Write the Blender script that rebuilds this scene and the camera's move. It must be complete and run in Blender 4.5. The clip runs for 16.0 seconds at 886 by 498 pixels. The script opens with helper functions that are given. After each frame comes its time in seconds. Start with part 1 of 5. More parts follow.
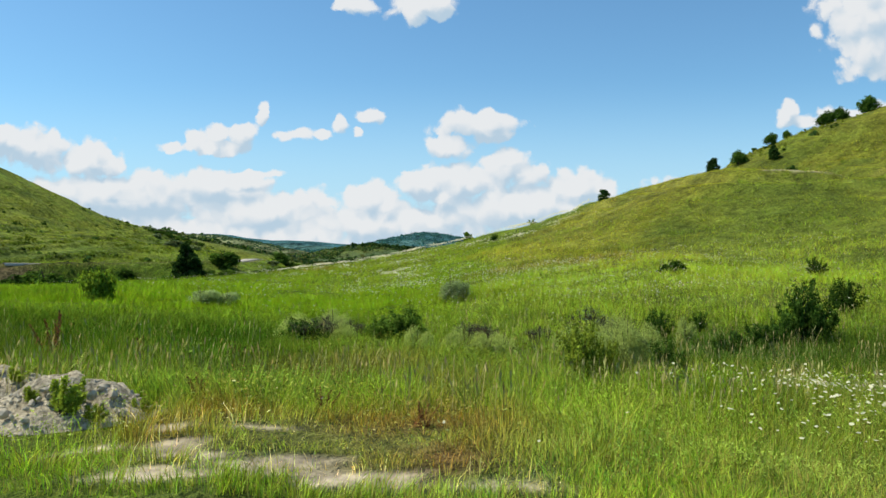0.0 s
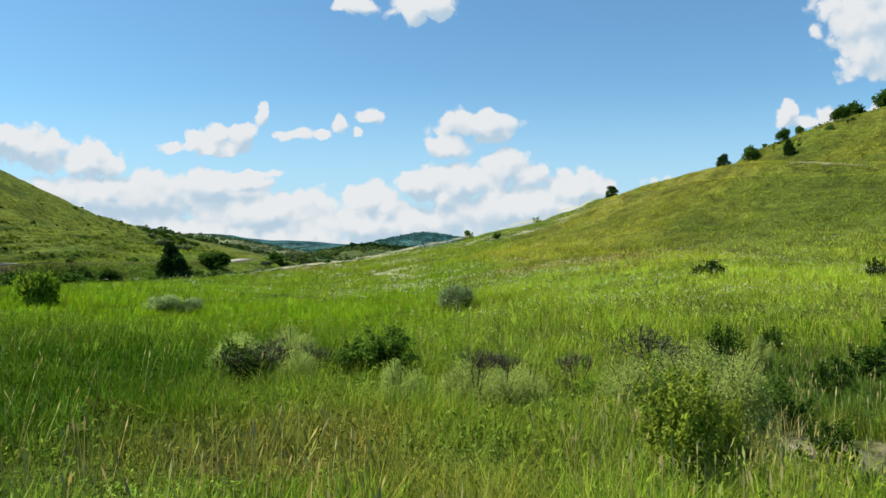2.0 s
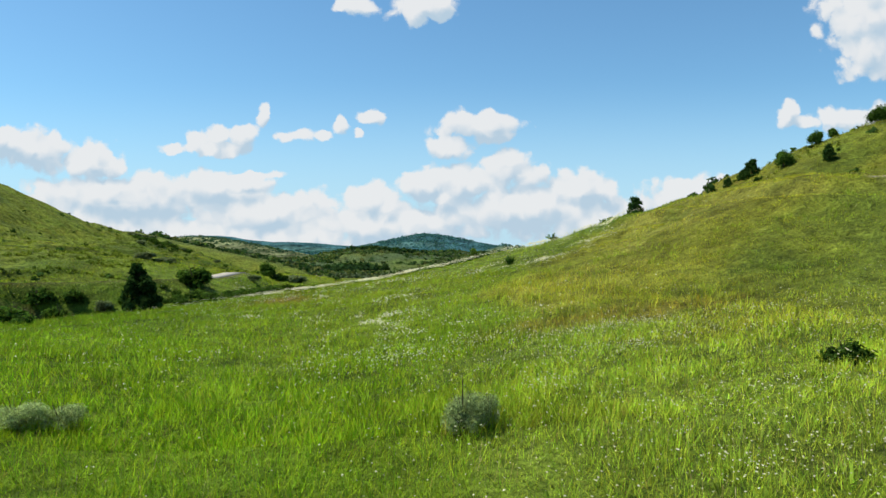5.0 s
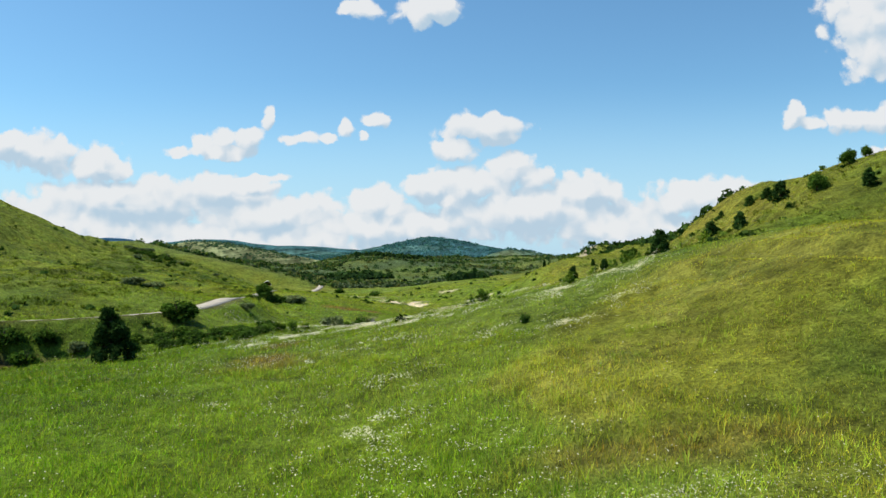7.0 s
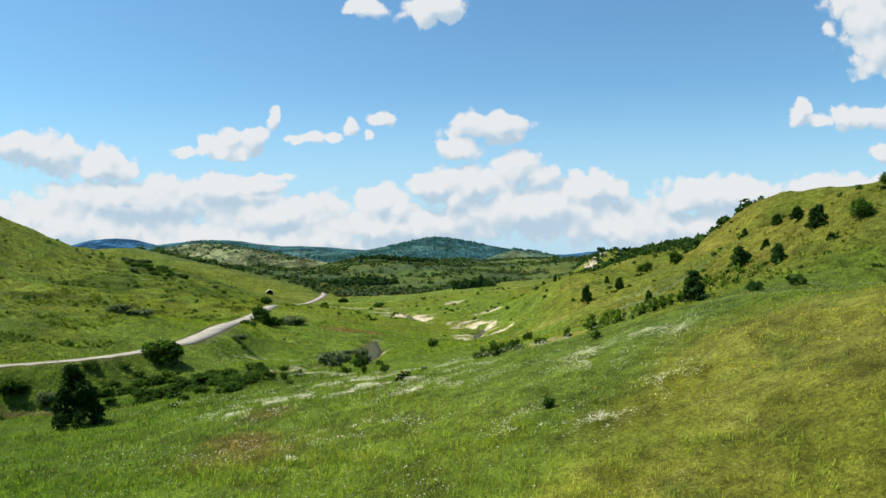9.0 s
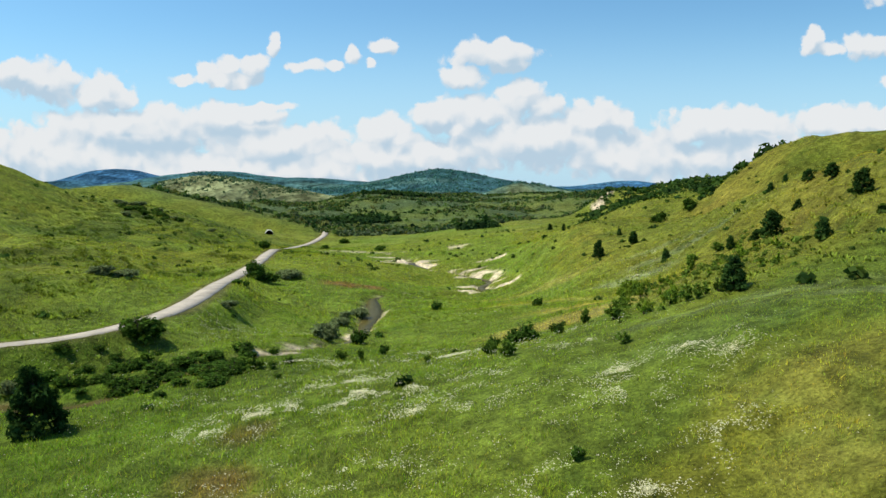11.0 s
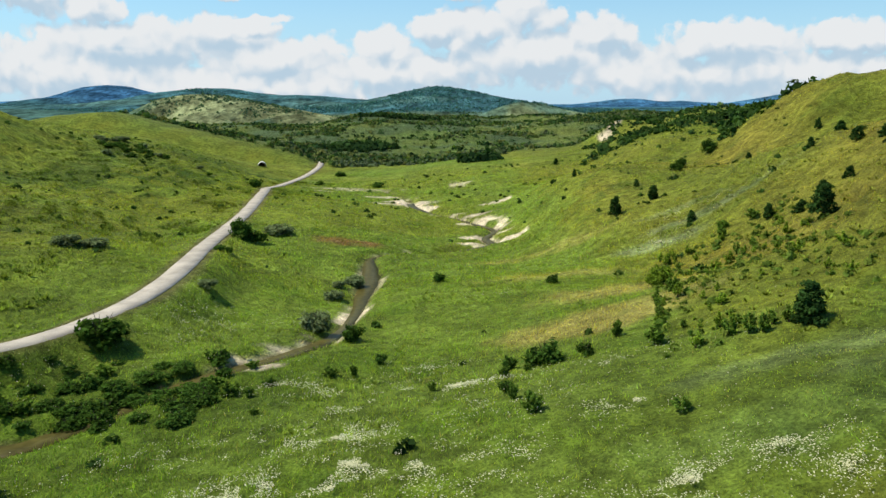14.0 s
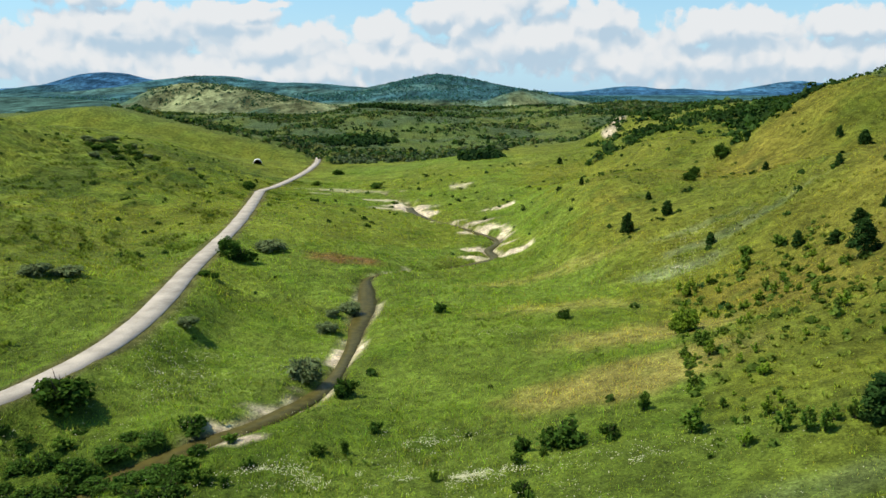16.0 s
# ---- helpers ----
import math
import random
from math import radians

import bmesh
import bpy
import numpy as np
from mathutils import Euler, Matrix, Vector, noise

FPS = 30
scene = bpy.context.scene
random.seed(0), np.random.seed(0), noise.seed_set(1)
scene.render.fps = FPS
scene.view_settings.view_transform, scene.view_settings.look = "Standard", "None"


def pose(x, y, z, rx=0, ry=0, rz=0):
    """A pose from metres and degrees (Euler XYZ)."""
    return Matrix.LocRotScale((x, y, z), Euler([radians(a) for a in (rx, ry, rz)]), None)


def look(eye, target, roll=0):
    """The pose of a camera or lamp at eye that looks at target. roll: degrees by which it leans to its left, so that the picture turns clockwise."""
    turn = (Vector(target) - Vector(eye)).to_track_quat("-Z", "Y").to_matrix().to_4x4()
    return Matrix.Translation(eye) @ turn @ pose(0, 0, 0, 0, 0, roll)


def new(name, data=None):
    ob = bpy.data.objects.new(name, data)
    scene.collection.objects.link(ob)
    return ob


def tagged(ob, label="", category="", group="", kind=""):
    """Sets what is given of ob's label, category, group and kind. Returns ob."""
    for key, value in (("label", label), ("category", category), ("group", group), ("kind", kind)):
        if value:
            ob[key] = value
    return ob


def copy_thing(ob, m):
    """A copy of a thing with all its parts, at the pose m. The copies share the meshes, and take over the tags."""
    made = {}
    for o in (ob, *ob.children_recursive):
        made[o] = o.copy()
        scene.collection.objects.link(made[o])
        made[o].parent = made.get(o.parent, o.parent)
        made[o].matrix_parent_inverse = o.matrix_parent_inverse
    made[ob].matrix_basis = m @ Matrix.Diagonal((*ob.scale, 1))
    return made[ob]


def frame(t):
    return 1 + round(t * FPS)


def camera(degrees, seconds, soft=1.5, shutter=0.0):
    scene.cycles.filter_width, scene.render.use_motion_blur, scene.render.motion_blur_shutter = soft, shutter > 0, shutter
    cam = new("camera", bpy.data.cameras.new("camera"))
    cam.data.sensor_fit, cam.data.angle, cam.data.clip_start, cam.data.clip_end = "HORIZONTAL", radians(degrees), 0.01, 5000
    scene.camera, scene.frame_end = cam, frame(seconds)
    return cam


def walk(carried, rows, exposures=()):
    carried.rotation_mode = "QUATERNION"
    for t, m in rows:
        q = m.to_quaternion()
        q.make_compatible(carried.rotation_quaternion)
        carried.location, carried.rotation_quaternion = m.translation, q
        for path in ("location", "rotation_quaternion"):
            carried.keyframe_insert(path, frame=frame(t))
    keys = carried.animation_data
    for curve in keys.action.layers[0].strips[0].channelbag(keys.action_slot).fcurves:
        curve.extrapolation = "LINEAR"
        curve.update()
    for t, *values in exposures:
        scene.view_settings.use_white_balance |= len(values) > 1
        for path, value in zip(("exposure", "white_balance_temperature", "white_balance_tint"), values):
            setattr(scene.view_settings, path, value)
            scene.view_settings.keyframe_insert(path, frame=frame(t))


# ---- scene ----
cam = camera(62.0, 16.0)
PATH = [
    (0, pose(0.000, 0.000, 1.800, 89.987, 0.017, 0.024)),
    (0.5, pose(0.004, 1.003, 1.774, 89.989, -0.008, -0.002)),
    (1, pose(0.021, 2.186, 1.729, 89.992, 0.002, -0.015)),
    (1.5, pose(0.032, 3.496, 1.712, 90.003, 0.004, -0.029)),
    (2, pose(0.030, 4.879, 1.717, 89.992, -0.004, -0.013)),
    (2.5, pose(0.044, 6.389, 1.699, 90.023, -0.014, 0.018)),
    (3, pose(0.041, 8.022, 1.706, 90.015, 0.003, 0.017)),
    (3.5, pose(0.027, 9.675, 1.842, 90.019, 0.038, 0.028)),
    (4, pose(0.010, 11.416, 2.310, 90.042, 0.025, 0.083)),
    (4.5, pose(-0.063, 13.140, 2.963, 90.053, 0.126, 0.101)),
    (5, pose(-0.128, 14.856, 3.770, 90.048, 0.127, 0.091)),
    (7.5, pose(-0.087, 24.423, 8.390, 90.262, 0.267, 0.613)),
    (8, pose(-0.107, 26.439, 9.388, 90.224, 0.278, 0.723)),
    (8.5, pose(-0.155, 28.439, 10.392, 90.217, 0.307, 0.837)),
    (9, pose(-0.253, 30.440, 11.478, 90.158, 0.416, 0.919)),
    (9.5, pose(-0.325, 32.465, 12.544, 89.599, 0.392, 0.993)),
    (10, pose(-0.379, 34.629, 13.581, 87.708, 0.363, 1.069)),
    (12.5, pose(-1.084, 44.697, 18.209, 81.964, 0.043, 1.133)),
    (13, pose(-1.223, 46.796, 19.114, 80.688, 0.038, 1.114)),
    (13.5, pose(-1.397, 48.852, 20.046, 79.436, 0.066, 1.077)),
    (14, pose(-1.515, 50.973, 21.066, 78.448, 0.088, 1.066)),
    (14.5, pose(-1.642, 53.051, 22.031, 77.783, 0.089, 1.067)),
    (15, pose(-1.789, 55.168, 22.893, 77.464, 0.062, 1.030)),
    (15.5, pose(-1.871, 57.289, 23.851, 77.436, 0.077, 1.046)),
    (16, pose(-1.929, 59.444, 24.758, 77.462, 0.018, 1.045)),
]
walk(cam, PATH)

# ---- world, sun ----
SUN_EL, SUN_AZ = 57.0, -82.0     # degrees; azimuth from +y towards +x
sun_data = bpy.data.lights.new("sun", "SUN")
sun_data.energy, sun_data.angle, sun_data.color = 4.9, radians(0.53), (1.0, 0.90, 0.70)
sun = new("sun", sun_data)
se, sa = radians(SUN_EL), radians(SUN_AZ)
sun_dir = Vector((math.sin(sa) * math.cos(se), math.cos(sa) * math.cos(se), math.sin(se)))
sun.matrix_world = look(sun_dir * 300, (0, 0, 0))

world = bpy.data.worlds.new("sky")
scene.world = world
world.use_nodes = True
wt = world.node_tree
wt.nodes.clear()


def node(tree, kind, **sets):
    n = tree.nodes.new(kind)
    for key, value in sets.items():
        if key == "operation":
            n.operation = value
        elif key == "blend":
            n.blend_type = value
        elif key == "data":
            n.data_type = value
        elif key == "name":
            n.attribute_name = value
    return n


def math_node(tree, op, a, b=None, c=None, clamp=False):
    n = tree.nodes.new("ShaderNodeMath")
    n.operation, n.use_clamp = op, clamp
    for i, v in enumerate((a, b, c)):
        if v is None:
            continue
        if isinstance(v, (int, float)):
            n.inputs[i].default_value = v
        else:
            tree.links.new(v, n.inputs[i])
    return n.outputs[0]


def vec_node(tree, op, a, b=None, c=None):
    n = tree.nodes.new("ShaderNodeVectorMath")
    n.operation = op
    for i, v in enumerate((a, b, c)):
        if v is None:
            continue
        if isinstance(v, (tuple, list)):
            n.inputs[i].default_value = v
        else:
            tree.links.new(v, n.inputs[i])
    return n.outputs["Value"] if op in ("LENGTH", "DOT_PRODUCT") else n.outputs[0]


def noise_node(tree, vec, scale, detail=4.0, rough=0.55, distort=0.0):
    n = tree.nodes.new("ShaderNodeTexNoise")
    n.inputs["Scale"].default_value, n.inputs["Detail"].default_value = scale, detail
    n.inputs["Roughness"].default_value, n.inputs["Distortion"].default_value = rough, distort
    if vec is not None:
        tree.links.new(vec, n.inputs["Vector"])
    return n


def mix_rgb(tree, fac, a, b, blend="MIX"):
    n = tree.nodes.new("ShaderNodeMix")
    n.data_type, n.blend_type = "RGBA", blend
    for sock, v in ((n.inputs[0], fac), (n.inputs[6], a), (n.inputs[7], b)):
        if isinstance(v, (int, float)):
            sock.default_value = v
        elif isinstance(v, tuple):
            sock.default_value = (*v, 1.0)[:4]
        else:
            tree.links.new(v, sock)
    return n.outputs[2]


def ramp(tree, fac, lo, hi, to_lo=0.0, to_hi=1.0):
    n = tree.nodes.new("ShaderNodeMapRange")
    n.interpolation_type = "SMOOTHSTEP"
    tree.links.new(fac, n.inputs["Value"])
    for key, v in (("From Min", lo), ("From Max", hi), ("To Min", to_lo), ("To Max", to_hi)):
        n.inputs[key].default_value = v
    return n.outputs["Result"]


SKY_STRENGTH = 0.135
sky_tex = wt.nodes.new("ShaderNodeTexSky")
sky_tex.sky_type, sky_tex.sun_disc = "NISHITA", False
sky_tex.sun_elevation, sky_tex.sun_rotation = se, sa
sky_tex.altitude, sky_tex.air_density, sky_tex.dust_density, sky_tex.ozone_density = 400, 1.0, 0.6, 2.0
coord = wt.nodes.new("ShaderNodeTexCoord")
sep = wt.nodes.new("ShaderNodeSeparateXYZ")
wt.links.new(coord.outputs["Generated"], sep.inputs[0])
ahead = math_node(wt, "MAXIMUM", math_node(wt, "ABSOLUTE", sep.outputs["Y"]), 0.02)
cu = math_node(wt, "DIVIDE", sep.outputs["X"], ahead)
cv = math_node(wt, "DIVIDE", sep.outputs["Z"], ahead)
comb = wt.nodes.new("ShaderNodeCombineXYZ")
wt.links.new(cu, comb.inputs[0])
wt.links.new(cv, comb.inputs[1])
plane = comb.outputs[0]
# billows push the cloud outlines about
warp1 = noise_node(wt, plane, 11.0, 3.0, 0.5)
warp2 = noise_node(wt, plane, 38.0, 4.0, 0.6)
w1 = vec_node(wt, "MULTIPLY", vec_node(wt, "SUBTRACT", warp1.outputs["Color"], (0.5, 0.5, 0.5)), (0.036, 0.022, 0.0))
w2 = vec_node(wt, "MULTIPLY", vec_node(wt, "SUBTRACT", warp2.outputs["Color"], (0.5, 0.5, 0.5)), (0.019, 0.015, 0.0))
warped = vec_node(wt, "ADD", vec_node(wt, "ADD", plane, w1), w2)

PUFFS = []


def cloud(u, v, ru, rv):
    """One puff of a cumulus: middle and half sizes in thousandths of the distance ahead."""
    PUFFS.append((u, v, ru, rv))


cloud(89, 114, 26, 23)
cloud(112, 99, 31, 23)
cloud(187, 89, 28, 20)
cloud(213, 81, 25, 18)
cloud(154, 85, 23, 17)
cloud(-561, 146, 23, 18)
cloud(-524, 142, 21, 17)
cloud(-472, 137, 21, 18)
cloud(-451, 117, 23, 18)
cloud(-585, 140, 20, 18)
cloud(-338, 152, 20, 15)
cloud(-307, 157, 21, 15)
cloud(-271, 157, 23, 15)
cloud(-371, 137, 20, 9)
cloud(-97, 70, 23, 18)
cloud(-72, 58, 21, 17)
cloud(-21, 91, 20, 18)
cloud(-3, 74, 26, 18)
cloud(349, 81, 23, 14)
cloud(403, 79, 46, 11)
cloud(303, 62, 31, 18)
cloud(487, 71, 38, 14)
cloud(-116, 330, 29, 15)
cloud(-25, 329, 49, 23)
cloud(572, 319, 73, 61)
cloud(579, 269, 46, 42)
cloud(467, 185, 15, 21)
cloud(495, 174, 26, 11)
cloud(541, 179, 42, 18)
cloud(595, 179, 54, 20)
cloud(587, 127, 31, 15)
cloud(-555, 135, 61, 31)
cloud(-482, 127, 50, 29)
cloud(-597, 146, 31, 19)
cloud(-241, 185, 10, 17)
cloud(-198, 154, 28, 11)
cloud(-162, 154, 13, 8)
cloud(-140, 171, 10, 13)
cloud(-100, 181, 21, 13)
cloud(-116, 158, 7, 9)
cloud(47, 168, 60, 21)
cloud(64, 179, 34, 14)
cloud(8, 140, 38, 16)
cloud(85, 108, 40, 28)
cloud(28, 89, 84, 28)
cloud(-30, 85, 38, 23)
cloud(-95, 70, 44, 26)
cloud(181, 84, 52, 26)
cloud(112, 58, 146, 38)
cloud(-64, 35, 153, 31)
cloud(-302, 85, 84, 28)
cloud(-425, 70, 176, 37)
cloud(-256, 53, 153, 32)
cloud(-509, 35, 199, 46)
cloud(-294, 16, 268, 31)
cloud(372, 70, 130, 28)
cloud(526, 77, 130, 25)
cloud(434, 31, 230, 38)
cloud(227, 31, 138, 34)
cloud(932, 85, 230, 61)
cloud(-984, 85, 268, 61)
cloud(-310, 140, 57, 11)
cloud(-271, 100, 61, 8)
cloud(-448, 85, 92, 17)


def billow_node(vec, scale, rough=0.5):
    n = wt.nodes.new("ShaderNodeTexVoronoi")
    n.feature, n.voronoi_dimensions = "SMOOTH_F1", "2D"
    n.inputs["Scale"].default_value, n.inputs["Smoothness"].default_value = scale, 0.25
    wt.links.new(vec, n.inputs["Vector"])
    return n.outputs["Distance"]


def cloud_depth(p):
    """How deep a place lies inside the clouds, with and without the finest frays; below 0 is clear sky."""
    field = None
    for u, v, ru, rv in PUFFS:
        d = vec_node(wt, "SUBTRACT", p, (u / 1000, v / 1000, 0))
        d = vec_node(wt, "LENGTH", vec_node(wt, "MULTIPLY", d, (1000 / ru, 1000 / rv, 0)))
        field = d if field is None else math_node(wt, "SMOOTH_MIN", field, d, 0.08)
    out = math_node(wt, "SUBTRACT", 1.0, field)
    for scale, gain in ((20.0, 0.50), (52.0, 0.42)):
        out = math_node(wt, "ADD", out, math_node(wt, "MULTIPLY", math_node(wt, "SUBTRACT", 0.42, billow_node(p, scale)), gain))
    wisp = noise_node(wt, p, 50.0, 7.0, 0.64).outputs[0]
    frayed = math_node(wt, "ADD", out, math_node(wt, "MULTIPLY", math_node(wt, "SUBTRACT", wisp, 0.5), 0.85))
    return out, frayed


body, depth = cloud_depth(warped)
body_up, _ = cloud_depth(vec_node(wt, "ADD", warped, (-0.006, 0.018, 0.0)))
cover = ramp(wt, depth, -0.08, 0.26, 0.0, 0.97)
# sunlit tops, pale blue-grey undersides, broad bands of shade
broad = noise_node(wt, vec_node(wt, "MULTIPLY", plane, (0.5, 1.0, 1.0)), 13.0, 3.0, 0.5).outputs[0]
lit = math_node(wt, "SUBTRACT", body, body_up)
lit = math_node(wt, "ADD", math_node(wt, "MULTIPLY", lit, 1.10), math_node(wt, "MULTIPLY", broad, 1.2))
lit = ramp(wt, lit, 0.05, 1.05)
cloud_tint = mix_rgb(wt, lit, (0.56, 0.72, 0.86), (0.95, 0.97, 0.985))
cloud_glow = mix_rgb(wt, 1.0, cloud_tint, (0.86 / SKY_STRENGTH,) * 3, "MULTIPLY")
sky_tone = mix_rgb(wt, 1.0, sky_tex.outputs[0], (0.70, 1.02, 1.10), "MULTIPLY")
# thin white veil towards the horizon
veil = ramp(wt, cv, 0.0, 0.24, 0.80, 0.0)
sky_veiled = mix_rgb(wt, veil, sky_tone, (0.50 / SKY_STRENGTH, 0.73 / SKY_STRENGTH, 0.92 / SKY_STRENGTH))
final = mix_rgb(wt, cover, sky_veiled, cloud_glow)
bg = wt.nodes.new("ShaderNodeBackground")
bg.inputs["Strength"].default_value = SKY_STRENGTH
wt.links.new(final, bg.inputs["Color"])
wout = wt.nodes.new("ShaderNodeOutputWorld")
wt.links.new(bg.outputs[0], wout.inputs["Surface"])


# ---- materials ----
def material(name):
    m = bpy.data.materials.new(name)
    m.use_nodes = True
    t = m.node_tree
    return m, t, t.nodes["Principled BSDF"]


def world_place(t):
    return t.nodes.new("ShaderNodeNewGeometry").outputs["Position"]


def add_bump(t, bsdf, height, strength, distance):
    b = t.nodes.new("ShaderNodeBump")
    b.inputs["Strength"].default_value, b.inputs["Distance"].default_value = strength, distance
    t.links.new(height, b.inputs["Height"])
    t.links.new(b.outputs[0], bsdf.inputs["Normal"])
    return b


def scaled_color(t, color, lo, hi, fac):
    f = ramp(t, fac, 0.25, 0.75, lo, hi)
    c = t.nodes.new("ShaderNodeCombineXYZ")
    for i in range(3):
        t.links.new(f, c.inputs[i])
    return mix_rgb(t, 1.0, color, c.outputs[0], "MULTIPLY")


def meadow_material():
    m, t, b = material("meadow_turf")
    pos = world_place(t)
    veg = node(t, "ShaderNodeAttribute", name="veg").outputs["Color"]
    fine = noise_node(t, pos, 5.0, 5.0, 0.7).outputs[0]
    mid = noise_node(t, pos, 0.8, 5.0, 0.65).outputs[0]
    wide = noise_node(t, pos, 0.13, 4.0, 0.6).outputs[0]
    c = scaled_color(t, veg, 0.5, 1.5, fine)
    c = scaled_color(t, c, 0.55, 1.45, mid)
    c = scaled_color(t, c, 0.72, 1.3, wide)
    t.links.new(c, b.inputs["Base Color"])
    b.inputs["Roughness"].default_value = 0.95
    b.inputs["Specular IOR Level"].default_value = 0.1
    # tussocky turf is rough, trodden sand nearly flat
    parts = t.nodes.new("ShaderNodeSeparateColor")
    t.links.new(veg, parts.inputs[0])
    rough = ramp(t, parts.outputs["Blue"], 0.10, 0.28, 1.0, 0.2)
    relief = math_node(t, "ADD", fine, math_node(t, "MULTIPLY", mid, 3.0))
    bumps = add_bump(t, b, relief, 1.0, 0.35)
    t.links.new(rough, bumps.inputs["Strength"])
    return m


def woods_material():
    """Hills a kilometre or more away: close forest with clearings, haze tinted into the veg colour."""
    m, t, b = material("far_hillside")
    pos = vec_node(t, "MULTIPLY", world_place(t), (1.0, 0.30, 1.2))
    veg = node(t, "ShaderNodeAttribute", name="veg").outputs["Color"]
    clear = noise_node(t, pos, 0.006, 6.0, 0.65).outputs[0]
    crown = noise_node(t, pos, 0.09, 4.0, 0.7).outputs[0]
    stand = noise_node(t, pos, 0.022, 5.0, 0.7).outputs[0]
    c = scaled_color(t, veg, 0.55, 1.5, clear)
    c = scaled_color(t, c, 0.25, 1.75, stand)
    c = scaled_color(t, c, 0.45, 1.5, crown)
    t.links.new(c, b.inputs["Base Color"])
    b.inputs["Roughness"].default_value = 1.0
    b.inputs["Specular IOR Level"].default_value = 0.0
    add_bump(t, b, math_node(t, "ADD", crown, math_node(t, "MULTIPLY", stand, 3.0)), 0.8, 5.0)
    return m


def soft_normal(t, bsdf, up):
    """Tufts scatter light as a whole: lean the shading normal towards the sky."""
    n = t.nodes.new("ShaderNodeNewGeometry").outputs["Normal"]
    v = vec_node(t, "ADD", vec_node(t, "MULTIPLY", n, (1 - up,) * 3), (0.0, 0.0, up))
    t.links.new(vec_node(t, "NORMALIZE", v), bsdf.inputs["Normal"])


def leaf_material(name, color, through_color, attr="", vary=0.35, up=0.0):
    """Thin leaves: they scatter light back and let some through."""
    m = bpy.data.materials.new(name)
    m.use_nodes = True
    t = m.node_tree
    b = t.nodes["Principled BSDF"]
    out = t.nodes["Material Output"]
    if attr:
        base = node(t, "ShaderNodeAttribute", name=attr).outputs["Color"]
        thr = mix_rgb(t, 1.0, base, (1.25, 1.35, 0.55), "MULTIPLY")
    else:
        isl = t.nodes.new("ShaderNodeNewGeometry").outputs["Random Per Island"]
        ob_rand = t.nodes.new("ShaderNodeObjectInfo").outputs["Random"]
        rnd = math_node(t, "ADD", math_node(t, "MULTIPLY", isl, 0.7), math_node(t, "MULTIPLY", ob_rand, 0.3))
        base = scaled_color(t, rgb(t, color), 1 - vary, 1 + vary * 1.3, rnd)
        thr = scaled_color(t, rgb(t, through_color), 1 - vary, 1 + vary, rnd)
    t.links.new(base, b.inputs["Base Color"])
    b.inputs["Roughness"].default_value = 0.9
    b.inputs["Specular IOR Level"].default_value = 0.0
    tr = t.nodes.new("ShaderNodeBsdfTranslucent")
    t.links.new(thr, tr.inputs["Color"])
    mx = t.nodes.new("ShaderNodeMixShader")
    mx.inputs[0].default_value = 0.40
    t.links.new(b.outputs[0], mx.inputs[1])
    t.links.new(tr.outputs[0], mx.inputs[2])
    t.links.new(mx.outputs[0], out.inputs["Surface"])
    if up:
        soft_normal(t, b, up)
        soft_normal(t, tr, up * 0.5)
    return m


def rgb(t, color):
    n = t.nodes.new("ShaderNodeRGB")
    n.outputs[0].default_value = (*color, 1.0)
    return n.outputs[0]


def grainy(name, color, rough=0.9, scale=6.0, lo=0.7, hi=1.25, bump=0.5, dist=0.02, coarse=0.0):
    m, t, b = material(name)
    pos = world_place(t)
    fine = noise_node(t, pos, scale, 5.0, 0.65).outputs[0]
    c = scaled_color(t, rgb(t, color), lo, hi, fine)
    if coarse:
        c = scaled_color(t, c, 0.75, 1.2, noise_node(t, pos, coarse, 3.0, 0.6).outputs[0])
    t.links.new(c, b.inputs["Base Color"])
    b.inputs["Roughness"].default_value = rough
    b.inputs["Specular IOR Level"].default_value = 0.2
    add_bump(t, b, fine, bump, dist)
    return m


def water_material():
    m, t, b = material("muddy_water")
    pos = world_place(t)
    n = noise_node(t, pos, 1.2, 3.0, 0.5).outputs[0]
    c = scaled_color(t, rgb(t, (0.082, 0.074, 0.022)), 0.7, 1.3, n)
    t.links.new(c, b.inputs["Base Color"])
    b.inputs["Roughness"].default_value = 0.40
    b.inputs["Specular IOR Level"].default_value = 0.04
    add_bump(t, b, noise_node(t, pos, 4.0, 2.0, 0.5).outputs[0], 0.15, 0.02)
    return m


MEADOW, WOODS = meadow_material(), woods_material()
BLADE = leaf_material("grass_blade", None, None, "veg", up=0.72)
NEAR_BLADE = leaf_material("tall_grass_blade", None, None, "veg", up=0.45)
LEAF_DARK = leaf_material("dark_leaf", (0.052, 0.105, 0.018), (0.10, 0.20, 0.02), up=0.45, vary=0.5)
LEAF_MID = leaf_material("green_leaf", (0.100, 0.170, 0.026), (0.17, 0.30, 0.03), up=0.45, vary=0.45)
LEAF_BRIGHT = leaf_material("bright_leaf", (0.175, 0.265, 0.028), (0.28, 0.43, 0.03), up=0.45)
LEAF_YOUNG = leaf_material("young_leaf", (0.25, 0.32, 0.040), (0.34, 0.46, 0.04), up=0.45)
LEAF_GREY = leaf_material("willow_leaf", (0.175, 0.225, 0.100), (0.19, 0.26, 0.08), up=0.5)
LEAF_PALE = leaf_material("feathery_leaf", (0.40, 0.50, 0.130), (0.44, 0.56, 0.12), up=0.6, vary=0.25)
LEAF_SAGE = leaf_material("sage_leaf", (0.36, 0.47, 0.19), (0.40, 0.54, 0.17), up=0.6, vary=0.35)
